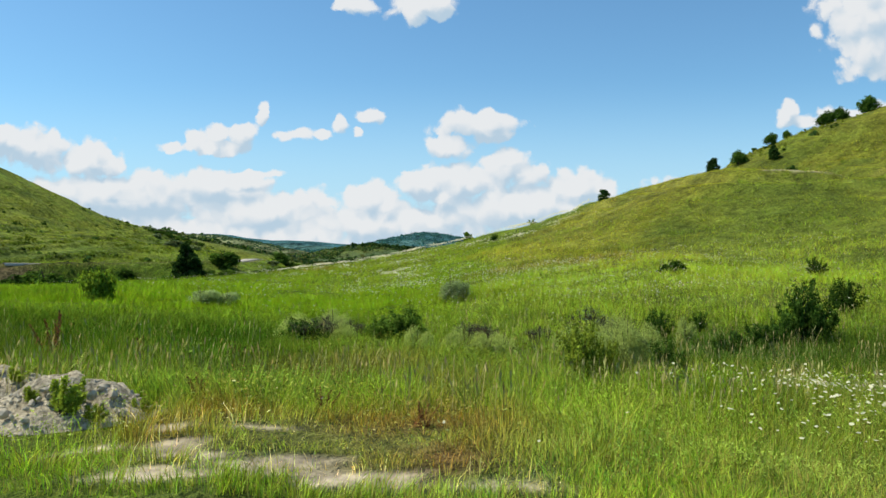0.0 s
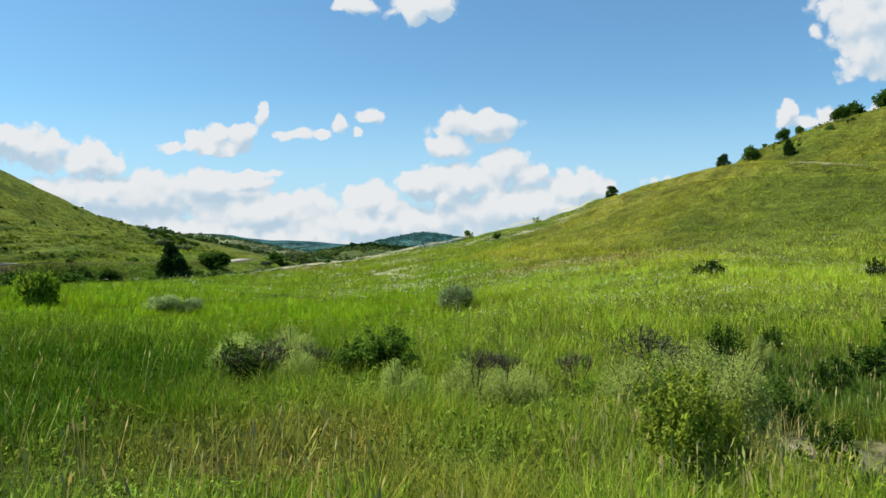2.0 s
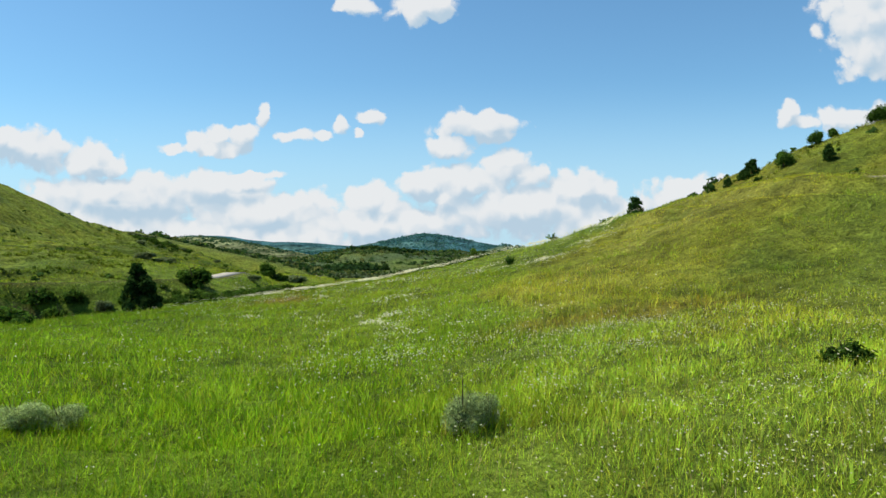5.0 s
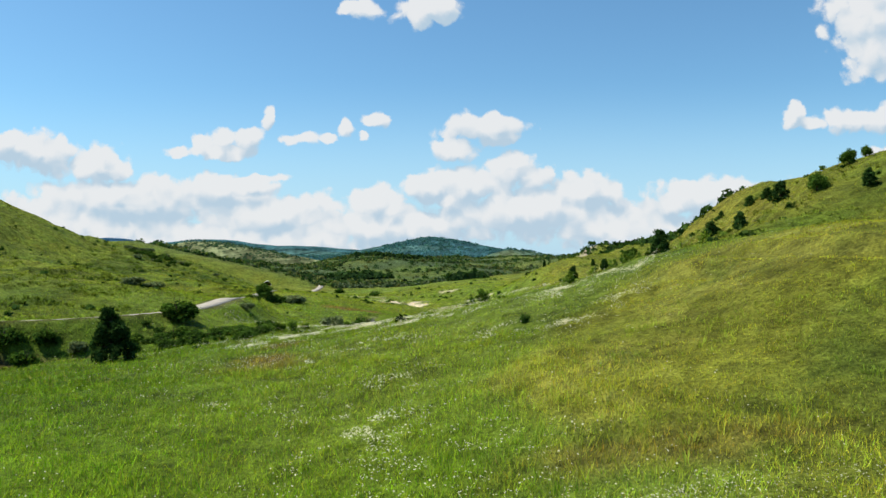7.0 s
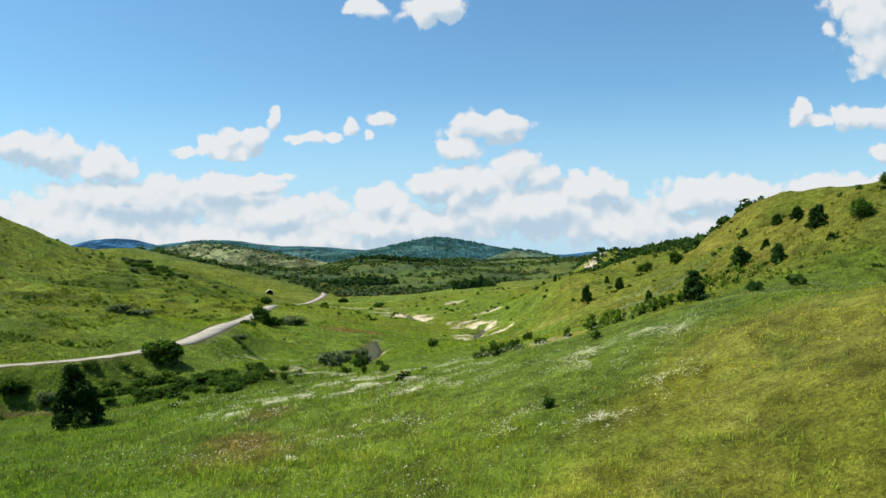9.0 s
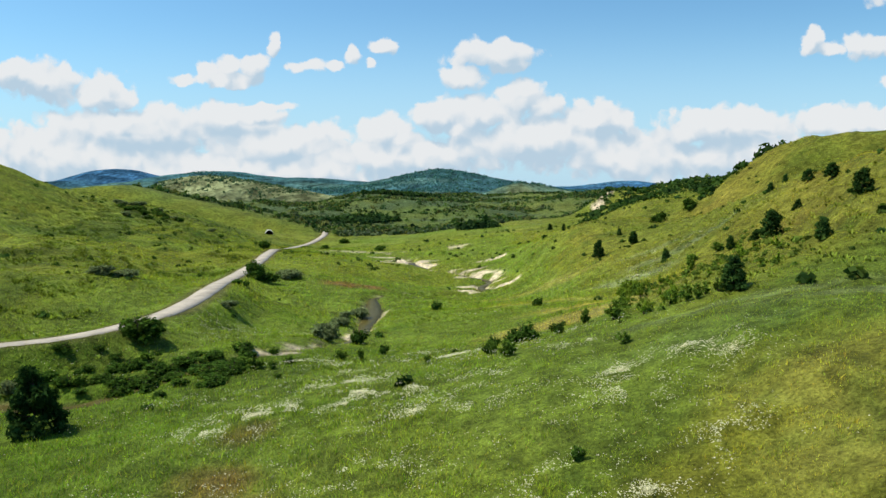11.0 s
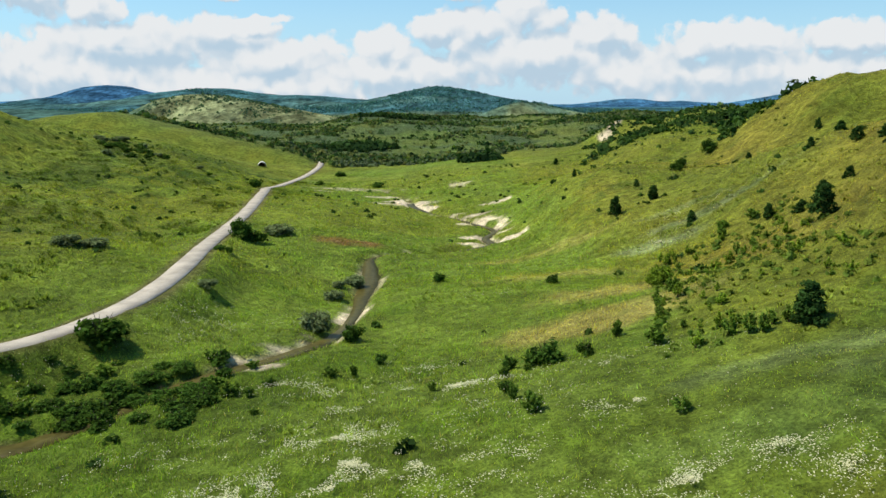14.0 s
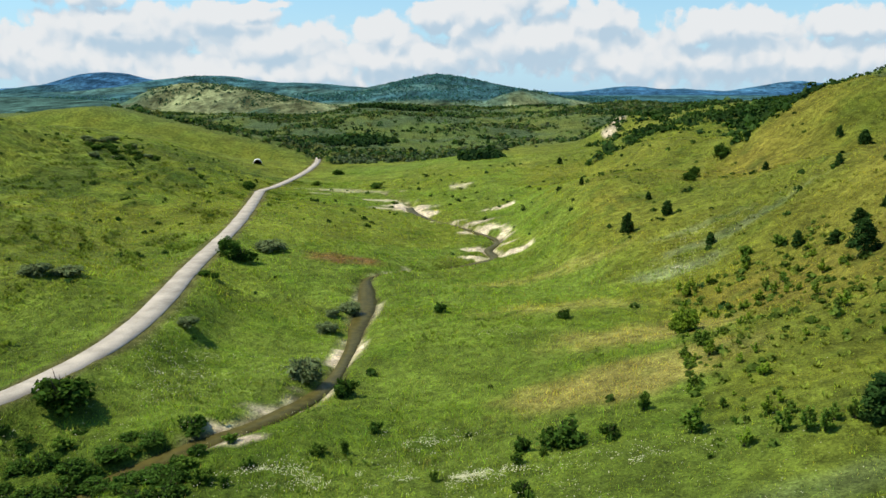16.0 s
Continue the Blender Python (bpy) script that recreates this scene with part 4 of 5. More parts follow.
for x, y, w, h in ((-22.7, 113.0, 2.5, 1.3), (-20.7, 102.4, 2.4, 0.9), (-30.5, 104.0, 2.6, 0.9), (-44.6, 104.0, 2.8, 2.0), (-48.5, 102.3, 3.4, 2.2), (-32, 107.6, 2.4, 1.2), (-36.1, 107.5, 1.4, 1.0), (-12.1, 122.8, 2.5, 2.1), (-43.5, 97.5, 3.0, 1.9), (-54, 98.6, 3.6, 2.2)):
    plant(dark_b, x, y, w, h)
for x, y, w, h in ((-16.9, 127.4, 3.7, 2.5), (-16.9, 159.1, 3.1, 1.9), (-18.6, 149.7, 2.8, 1.7), (-34.5, 186.5, 6.0, 2.2), (-31.9, 137.2, 2.6, 1.2), (-53.6, 146, 3.9, 1.6), (-50.7, 148.2, 3.9, 1.4), (-19, 156, 2.0, 1.3), (-41, 103.5, 2.2, 1.5)):
    plant(grey_a, x, y, w, h)
# thick fringe where the stream bends under the road
rng = np.random.RandomState(25)
for k in range(44):
    y = rng.uniform(99, 113)
    x = -25 - (y - 99) * 0.1 + rng.normal() * 6.5
    if nearest(STREAM_LINE, np.array([x]), np.array([y]), 12)[0][0] < 1.6 or nearest(ROAD_LINE, np.array([x]), np.array([y]), 14)[0][0] < 3.5:
        continue
    w = rng.uniform(0.9, 2.1)
    plant((dark_a, dark_b, mid_a)[k % 3], x, y, w, w * rng.uniform(0.38, 0.58), label="low dark-green bush in the fringe along the stream")
SHADED = ((-27.5, 100.3, 2.6, 1.2), (-28.9, 104.6, 2.8, 1.2), (-24.3, 104.4, 2.4, 1.1), (-22.4, 101.9, 2.4, 1.0), (-27.0, 105.6, 2.2, 1.0), (-30.8, 102.3, 2.4, 1.1), (-33.6, 107.5, 1.8, 0.9), (-36.2, 103.9, 2.6, 1.2), (-39.2, 105.6, 2.2, 1.0))
# low bushes of the meadow and the right-hand slope
for x, y, w, h in ((5.3, 105.8, 3.1, 2.0), (-3.9, 152, 1.9, 1.6), (10.7, 142.8, 1.7, 1.4), (2.7, 106.2, 1.3, 1.4), (8.4, 105, 1.5, 1.2), (-8.3, 113.4, 1.3, 1.2), (2.0, 98.5, 1.4, 0.9), (-19.8, 273, 2.0, 1.0), (-29.5, 310, 4.8, 2.3), (-50.5, 363, 4.7, 2.8), (5.0, 72.2, 0.8, 0.8)):
    plant(dark_b, x, y, w, h)
for x, y, w, h in ((2.1, 103.9, 1.1, 0.9), (3.9, 104.6, 0.7, 0.6), (11.6, 109, 1.1, 1.4), (2.2, 96.4, 0.9, 1.1), (3.1, 92.6, 1.6, 1.3), (19.2, 119.4, 1.4, 1.3), (-3.3, 103.2, 0.8, 0.7), (-10.1, 108.9, 0.8, 1.0), (-17.4, 103.6, 1.1, 0.8), (36.4, 155, 2.6, 1.0), (39.3, 152.2, 2.4, 1.3), (-50.8, 315, 4, 1.6)):
    plant(mid_a, x, y, w, h)
for x, y, w, h in ((17.0, 99.0, 1.2, 1.4), (18.5, 97.4, 1.1, 1.4), (13.0, 102.4, 1.9, 1.9), (20.3, 97.9, 1.1, 1.2), (10.7, 88.4, 1.2, 0.9), (34.9, 151.2, 1.5, 2.4), (32.0, 138, 1.0, 1.8), (19.4, 98.3, 0.9, 1.1)):
    plant(sap_a, x, y, w, h, 0.8, 1.0, label="open young sapling among the grass of the slope")
plant(bright_a, 20.1, 127.6, 2.8, 2.6)
# thick dark bushes below the road
for x, y, w, h in SHADED:
    plant(dark_b if w > 2.2 else dark_a, x, y, w, h, label="low dark-green bush in the fringe along the stream")
# low scrub on the shoulder of the knoll
rng = np.random.RandomState(15)
for k in range(34):
    u, v = rng.normal(), rng.normal()
    x, y, w = -100 + 11 * u, 276 + 6.5 * v + 0.25 * u, rng.uniform(1.6, 4.2)
    plant((dark_b, grey_a, dark_a)[k % 3], x, y, w, w * rng.uniform(0.35, 0.6), label="low dark scrub bush on the knoll")
# pines
for k, (x, y, w, h) in enumerate(((26.1, 178.9, 2.3, 3.4), (33.6, 183, 1.9, 2.5), (33.5, 195.2, 1.2, 1.5), (25.5, 221, 1.0, 1.8), (34.6, 164, 1.5, 1.8), (39.8, 148.5, 1.3, 2.1), (39.0, 132.4, 2.8, 3.4), (40.9, 141.8, 1.7, 1.8),
                                  (44.1, 143.1, 1.9, 1.9), (73.2, 197.5, 2.3, 2.9), (73.2, 207, 1.5, 2.2), (52.8, 166.1, 1.1, 1.5), (59.7, 207.5, 1.5, 1.8), (34.2, 109.6, 1.5, 2.2), (53.8, 155.0, 2.0, 2.0), (53.8, 147.5, 2.1, 2.1),
                                  (46.8, 142.5, 1.5, 1.7), (48.1, 107.2, 1.5, 2.1), (45.0, 123.0, 2.6, 2.9), (21.2, 97.1, 2.0, 2.75), (35.9, 331, 2.1, 2.5))):
    plant(pine_a if k % 2 else pine_b, x, y, w, h, 0.55 if k % 2 else 0.7, 1.0)
for x, y, w, h in ((44.6, 207.6, 3.0, 2.0), (47.2, 212.5, 2.6, 2.4), (61.8, 239, 4.2, 4.3), (46.2, 115.6, 2.6, 2.7), (57.0, 128.0, 2.3, 2.5), (66.4, 127.4, 3.2, 3.2), (70.5, 131, 2.8, 3.6), (74, 128, 3.6, 3.6), (60.5, 130, 1.6, 1.9)):
    plant(tree_b, x, y, w, h, 0.9, 1.0)
# saplings over the lower right-hand slope
rng = np.random.RandomState(5)
count = 0
while count < 120:
    y = rng.uniform(98, 152)
    x = 12.5 + (y - 100) * 0.26 + 17 * rng.uniform() ** 1.4
    if vnoise(x, y, 6, 4) < -0.35:
        continue
    s = 0.35 + 0.95 * rng.uniform() ** 1.8
    plant(sap_a if rng.uniform() < 0.45 else sap_b, x, y, s, s * rng.uniform(0.8, 1.3), 0.8, 1.0)
    count += 1
# ---- thicket near the start ----
leafy = proto(make_bush(41, LEAF_YOUNG, 9000, 0.024, "bright-green small-leaved bush with upright shoots", lobe_count=34, tall=1.0, spread=0.05))
plant(leafy, 2.05, 11.3, 0.9, 1.15, 1.0, 1.0)
plant(leafy, 2.55, 11.5, 0.55, 0.85, 1.0, 1.0)
green = proto(make_bush(42, LEAF_MID, 6500, 0.028, "wide olive-green leafy bush in tall grass", lobe_count=44, tall=0.6, spread=0.045))
plant(green, -0.99, 17.1, 1.5, 0.80, 1.0, 0.6)
plant(green, -1.5, 17.3, 0.8, 0.6, 1.0, 0.6)
pale_a = proto(make_bush(43, LEAF_PALE, 16000, 0.0115, "pale yellow-green feathery bush in tall grass", lobe_count=26, tall=0.9, long=3.0, fluffy=14))
for x, y, w, h in ((3.40, 14.9, 1.15, 1.30), (2.55, 14.6, 0.9, 0.98), (0.45, 14.2, 0.95, 0.92), (0.85, 14.6, 0.7, 0.8), (1.2, 15.1, 0.85, 0.78), (4.1, 15.3, 0.9, 1.1), (3.25, 13.1, 1.0, 1.2), (2.85, 12.9, 0.7, 1.0),
                   (-3.63, 17.9, 1.1, 0.85), (-2.75, 18.4, 0.9, 0.95), (-2.2, 16.1, 0.6, 0.68), (-0.5, 14.1, 0.6, 0.8), (6.5, 19.8, 0.5, 0.9)):
    plant(pale_a, x, y, w, h, 1.0, 0.9)
sage = proto(make_bush(46, LEAF_SAGE, 10000, 0.015, "soft grey-green feathery shrub in the meadow", lobe_count=30, tall=0.9, long=3.0, fluffy=24))
for x, y, w, h in ((0.3, 31.9, 1.2, 1.35), (-10.9, 33.3, 1.5, 0.95), (-9.9, 33.6, 1.2, 0.9), (0.9, 32.3, 0.7, 1.1)):
    plant(sage, x, y, w, h, 1.0, 0.9)
thick = proto(make_bush(44, LEAF_DARK, 3600, 0.034, "dark shaded thicket bush in tall grass", lobe_count=30, spread=0.05))
for x, y, w, h in ((-2.9, 15.9, 1.0, 0.58), (3.75, 11.9, 0.6, 0.6), (9.4, 19.3, 1.35, 1.7), (10.4, 20.2, 1.1, 1.2), (8.6, 18.9, 0.9, 0.9), (17.2, 34.0, 1.1, 0.9), (5.95, 20.5, 0.9, 0.9), (7.5, 21.7, 0.7, 0.6), (13.6, 25, 1.3, 1.2), (-3.35, 17.0, 0.9, 0.62), (4.25, 14.2, 0.9, 0.62), (7.9, 18.6, 1.3, 0.7), (6.9, 18.0, 0.9, 0.55)):
    plant(thick, x, y, w, h)
plant(dark_b, 10.9, 35.2, 1.3, 0.75, label="low dark-green bush where the meadow meets the slope")
plant(bright_a, -15.7, 33.6, 1.7, 1.9, sink=0.12, label="bright-green round bush at the edge of the meadow")
for x, y, w, h in ((-33, 61, 3.4, 1.5), (-37, 64, 3.9, 1.6), (-32.4, 70, 3.2, 1.7), (-38, 72, 3.5, 1.8), (-42, 80, 3.2, 1.6), (-36, 68, 2.6, 1.4), (-29.5, 66, 1.6, 1.0)):
    plant(dark_b, x, y, w, h, label="dark-green bush in a row at the foot of the slope")
dry_a = proto(make_bare_shrub(51, "dry leafless purplish-brown shrub in the grass", 350, 5, 0.009, 0.36, 3))
for x, y, w, h in ((0.66, 16.0, 1.1, 0.78), (1.0, 16.3, 0.8, 0.7), (2.2, 17.1, 0.8, 0.74), (-2.65, 16.7, 0.9, 0.72), (-3.0, 15.75, 0.9, 0.60), (-2.6, 15.95, 0.8, 0.62), (-2.1, 17.0, 0.8, 0.62), (4.0, 15.1, 0.7, 0.7)):
    plant(dry_a, x, y, w, h, 1.0, 1.0)
dry_tree = proto(make_bare_shrub(53, "dead dark-twigged little tree standing in the grass", 700, 1, 0.024, 0.40, 4))
plant(dry_tree, 3.41, 17.0, 1.15, 1.28, 1.0, 1.0)
plant(dry_tree, 3.9, 17.6, 0.8, 1.0, 1.0, 1.0, label="dead brown-twigged sapling standing in the grass")


def make_dock(seed):
    """A ripe dock one metre high: ribbed stalks with whorls of rust-red seeds."""
    rng = np.random.RandomState(seed)
    ob = thing("dock_plant", "ripe rust-brown dock with tall seed stalks in the grass", "dock plant")
    for k in range(5):
        top = Vector((rng.normal() * 0.12, rng.normal() * 0.12, rng.uniform(0.75, 1.0)))
        stem = tube([(top.x * 0.1, top.y * 0.1, -0.04), tuple(top * 0.5), tuple(top)], [0.008, 0.006, 0.003], 4)
        stalk = part("stalk", join_tubes("stalk", [stem], TWIG), ob, "brown ribbed stalk")
        u = rng.uniform(0.35, 1.0, (160, 1))
        c = np.array(top) * u + rng.normal(size=(160, 3)) * 0.032 * (1.2 - u)
        part("seed_head", leaves_mesh("seed_head", c, rng.normal(size=c.shape), 0.022, rng, LEAF_DOCK, 1.2), stalk, "rust-red seed whorls")
    a = rng.uniform(0, 2 * np.pi, 14)
    base = np.column_stack([np.cos(a) * 0.13, np.sin(a) * 0.13, rng.uniform(0.05, 0.25, 14)])
    part("foliage", leaves_mesh("foliage", base, np.column_stack([np.cos(a), np.sin(a), 0 * a + 0.8]), 0.06, rng, LEAF_DOCK, 3.5), ob, "withering reddish leaves")
    return ob


dock = proto(make_dock(61))
for x, y, w, h in ((-5.9, 11.2, 1.0, 0.95), (-4.8, 11.8, 0.8, 0.55), (-2.55, 7.7, 0.6, 0.36), (-1.2, 7.4, 0.5, 0.3), (-0.2, 6.9, 0.5, 0.28), (-3.5, 12.5, 0.6, 0.36), (-3.3, 12.65, 0.5, 0.30)):
    plant(dock, x, y, w, h, 1.0, 1.0)


# ---- shelter far up the valley ----
def build_shelter(x, y):
    ob = thing("shelter", "small white arched shelter on the far grassy slope", "shelter", at=(x, y, ground_z(x, y)))
    ob.matrix_basis = pose(x, y, ground_z(x, y), 0, 0, 15)
    v, f = [], []
    n = 12
    for yy in (-2.2, 2.2):
        for r in (1.85, 1.75):
            for k in range(n + 1):
                a = math.pi * k / n
                v.append((-math.cos(a) * r, yy, math.sin(a) * r * 1.2 - 0.15))
    m = n + 1
    for k in range(n):
        f += [(k, k + 1, 2 * m + k + 1, 2 * m + k), (m + k + 1, m + k, 3 * m + k, 3 * m + k + 1), (k + 1, k, m + k, m + k + 1), (2 * m + k, 2 * m + k + 1, 3 * m + k + 1, 3 * m + k)]
    part("roof", mesh_from("roof", np.array(v), np.array(f).ravel(), np.full(len(f), 4), SHEET), ob, "white arched sheet roof")
    bm = bmesh.new()
    ring = [bm.verts.new((-math.cos(math.pi * k / n) * 1.74, 1.9, math.sin(math.pi * k / n) * 2.05 - 0.15)) for k in range(n + 1)]
    back = bm.faces.new(ring)
    bmesh.ops.solidify(bm, geom=[back], thickness=0.08)
    me = bpy.data.meshes.new("back_wall")
    bm.to_mesh(me)
    bm.free()
    me.materials.append(SHADE)
    # wall added behind the opening; its dark colour is the shade within
    part("back_wall", me, ob, "back wall, coloured dark for the shade inside the arch")


build_shelter(-86.9, 373.5)


# ---- rubble near the start ----
def build_rubble(x, y, wide, tall, stones, seed):
    rng = np.random.RandomState(seed)
    ob = thing("rubble_pile", "heap of pale limestone rubble and gravel in the grass", "rubble pile", "rubble heaps", (x, y, ground_z(x, y) - 0.05))
    n, m = 28, 10
    v, f = [(0, 0, tall)], []
    for j in range(1, m + 1):
        for i in range(n):
            a, r = 2 * math.pi * i / n, wide * 0.5 * j / m
            bump = 0.30 * tall * float(fbm(np.array([math.cos(a) * j * 0.4 + seed]), np.array([math.sin(a) * j * 0.4]), 1.5, seed, 3)[0])
            v.append((math.cos(a) * r * (1 + 0.12 * math.sin(3 * a + seed)), math.sin(a) * r * 0.8, max(-0.1, tall * (1 - (j / m) ** 2.4)) + bump * min(1.0, (1 - j / m) * 4)))
    faces, sizes = [], []
    for i in range(n):
        faces += [0, 1 + i, 1 + (i + 1) % n]
        sizes.append(3)
    for j in range(m - 1):
        for i in range(n):
            faces += [1 + j * n + i, 1 + (j + 1) * n + i, 1 + (j + 1) * n + (i + 1) % n, 1 + j * n + (i + 1) % n]
            sizes.append(4)
    part("mound", mesh_from("mound", np.array(v), np.array(faces), np.array(sizes), GRAVEL, smooth=True), ob)
    kinds = []
    for k in range(6):
        bm = bmesh.new()
        bmesh.ops.create_icosphere(bm, subdivisions=1, radius=0.5)
        for vert in bm.verts:
            vert.co *= rng.uniform(0.7, 1.15)
            vert.co.z *= 0.65
        me = bpy.data.meshes.new("stone")
        bm.to_mesh(me)
        bm.free()
        me.materials.append(STONE)
        kinds.append(me)
    for k in range(stones):
        a, q = rng.uniform(0, 2 * math.pi), math.sqrt(rng.uniform(0, 1)) * 1.18
        s = rng.uniform(0.03, 0.085) * (1.9 if rng.uniform() < 0.15 else 1)
        st = part("stone", kinds[k % 6], ob)
        zz = max(0.02, tall * (1 - min(q, 1) ** 2.4)) + 0.015
        st.matrix_basis = pose(math.cos(a) * wide * 0.5 * q, math.sin(a) * wide * 0.4 * q, zz, rng.uniform(0, 60), rng.uniform(0, 60), rng.uniform(0, 360)) @ Matrix.Diagonal((s, s * 0.8, s, 1))


build_rubble(-3.55, 7.0, 1.7, 0.38, 290, 3)
build_rubble(-4.9, 8.1, 1.7, 0.34, 150, 5)
weed = proto(make_bush(45, LEAF_YOUNG, 2200, 0.038, "small green weed growing on the rubble", category="weed", name="weed", lobe_count=7))
w = plant(weed, -3.40, 6.55, 0.52, 0.44)
w.location.z += 0.10
for x, y, wide, tall, up in ((-3.8, 6.75, 0.3, 0.2, 0.2), (-3.1, 6.5, 0.3, 0.22, 0.05), (-4.6, 7.9, 0.5, 0.2, 0.25), (-2.85, 6.9, 0.3, 0.25, 0.0)):
    w = plant(weed, x, y, wide, tall)
    w.location.z += up


# ---- far woods ----
def build_woods(name, label, spots, seed, lo, hi, palette, k=11):
    """Crowns of far trees and scrub: each a dome of loose leafy faces."""
    rng = np.random.RandomState(seed)
    n = len(spots)
    z = ground_shape(spots[:, 0], spots[:, 1])[0]
    size = rng.uniform(lo, hi, n) * rng.uniform(0.6, 1.1, n)
    d = rng.normal(size=(n, k, 3))
    d[:, :, 2] = np.abs(d[:, :, 2]) * 1.1
    d /= np.linalg.norm(d, axis=2)[:, :, None]
    c = d * (size[:, None, None] * rng.uniform(0.5, 1.1, (n, k, 1)))
    c = c + np.column_stack([spots, z])[:, None, :]
    nrm = (d + 0.5 * rng.normal(size=d.shape)).reshape(-1, 3)
    nrm /= np.linalg.norm(nrm, axis=1)[:, None]
    side = np.cross(nrm, rng.normal(size=nrm.shape))
    side /= np.linalg.norm(side, axis=1)[:, None]
    up = np.cross(nrm, side)
    s = np.repeat(size, k)[:, None] * rng.uniform(0.30, 0.62, (n * k, 1))
    c = c.reshape(-1, 3)
    v = np.stack([c - side * s, c + up * s * 0.8, c + side * s, c - up * s * 0.8], 1).reshape(-1, 3)
    col = np.array(palette)[rng.randint(0, len(palette), n)] * rng.uniform(0.7, 1.3, (n, 1))
    col = np.repeat(col, k, 0) * rng.uniform(0.75, 1.25, (n * k, 1))
    me = mesh_from(name, v, np.arange(4 * n * k), np.full(n * k, 4), SCRUB, np.repeat(col, 4, 0))
    tagged(new(name, me), label, "woodland", kind="stuff")


def scatter(rng, count, test, x0, x1, y0, y1):
    out = np.zeros((0, 2))
    while len(out) < count:
        p = np.column_stack([rng.uniform(x0, x1, 6000), rng.uniform(y0, y1, 6000)])
        out = np.vstack([out, p[test(p[:, 0], p[:, 1], rng.uniform(0, 1, 6000))]])
    return out[:count]


wr = np.random.RandomState(77)
build_woods("hillside_scrub", "scattered scrub and trees on the hills up the valley",
            scatter(wr, 17500, lambda x, y, r: (np.abs(x - 20) < 0.45 * y) & (r < 0.08 + step(fbm(x, y, 48, 14, 4) + 0.45 * fbm(x, y, 15, 6, 2), -0.30, 0.50)) & (y > 405 + 0.2 * np.abs(x)), -420, 480, 400, 1000), 1, 0.8, 3.1, ((0.070, 0.125, 0.034), (0.090, 0.145, 0.040), (0.045, 0.090, 0.032), (0.035, 0.075, 0.030), (0.100, 0.130, 0.066), (0.125, 0.145, 0.048)), 9)
build_woods("willow_scrub", "grey-green willow scrub along the foot of the hills", scatter(wr, 420, lambda x, y, r: r < 1 - np.abs(y - 425 - 6 * vnoise(x, y, 30, 3)) / 22, -62, 22, 400, 450), 6, 1.0, 2.4, ((0.120, 0.160, 0.090), (0.085, 0.130, 0.055)))
build_woods("dark_grove", "dark groves of trees at the head of the valley",
            np.vstack([scatter(wr, 260, lambda x, y, r: np.hypot((x + 68) / 30, (y - 520) / 24) < 1, -120, -30, 480, 560), scatter(wr, 70, lambda x, y, r: np.hypot((x - 8) / 8, (y - 375) / 8) < 1, -10, 30, 360, 390),
                       scatter(wr, 220, lambda x, y, r: np.hypot((x + 60) / 42, (y - 770) / 10) < 1, -110, 0, 750, 790), scatter(wr, 120, lambda x, y, r: np.hypot((x - 96) / 26, (y - 930) / 10) < 1, 50, 150, 900, 960),
                       scatter(wr, 140, lambda x, y, r: np.hypot((x - 190) / 45, (y - 960) / 12) < 1, 120, 260, 930, 990)]), 2, 2.0, 3.8, ((0.028, 0.062, 0.022), (0.036, 0.075, 0.024)))
SCRUB_EXTRA = scatter(wr, 1500, lambda x, y, r: (x > 42 + 0.16 * (y - 300)) & (r < step(fbm(x, y, 20, 17, 3), -0.5, 0.5)), 40, 190, 310, 470)
build_woods("ridge_wood", "dark trees along the crest of the hill",
            np.vstack([scatter(wr, 700, lambda x, y, r: (np.abs(x - np.interp(y, [240, 300, 355, 420, 505], [77, 97, 130, 156, 214])) < 2.5 + 11 * r) & (fbm(x, y, 18, 37, 2) > -0.35), 60, 250, 240, 520), scatter(wr, 620, lambda x, y, r: (np.abs(x - np.interp(y, [235, 300, 400, 520], [78, 100, 135, 230])) < 4 + 14 * r * r) & (fbm(x, y, 14, 3, 2) > -0.5), 60, 260, 235, 520),
                       scatter(wr, 700, lambda x, y, r: r < step(x - 0.33 * y, 0, 50), 120, 330, 380, 640), SCRUB_EXTRA]), 3, 1.0, 2.5, ((0.040, 0.085, 0.022), (0.055, 0.105, 0.026), (0.034, 0.070, 0.022)))

build_woods("pasture_trees", "single trees and copses on the pale hill pastures",
            np.vstack([scatter(wr, 1100, lambda x, y, r: r < step(fbm(x, y * 0.5, 85, 15, 4), 0.05, 0.5) + 0.03, -640, -120, 1110, 1420), scatter(wr, 420, lambda x, y, r: r < step(fbm(x, y * 0.5, 70, 25, 4), 0.05, 0.5) + 0.03, -20, 420, 1480, 1800)]),
            4, 1.8, 3.8, ((0.055, 0.115, 0.075), (0.070, 0.130, 0.080), (0.090, 0.140, 0.080)), 7)
# crowns tinted blue with the same haze as the slopes beneath
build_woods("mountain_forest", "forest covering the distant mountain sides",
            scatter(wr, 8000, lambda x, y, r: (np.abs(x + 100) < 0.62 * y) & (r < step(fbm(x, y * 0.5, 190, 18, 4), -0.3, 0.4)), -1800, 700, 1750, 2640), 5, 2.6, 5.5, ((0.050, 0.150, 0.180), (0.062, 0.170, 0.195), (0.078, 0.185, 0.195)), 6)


def on_slopes(x, y, r):
    """Where single low bushes grow: seldom on the valley floor, never on the road."""
    _, road_d, stream_d, _ = ground_shape(x, y)
    return (road_d > 4) & (stream_d > 4) & ((r < 0.15) | (x < -45) | (x > 12 + 0.06 * y) | (y > 205)) & (fbm(x, y, 25, 71, 2) > -0.5)


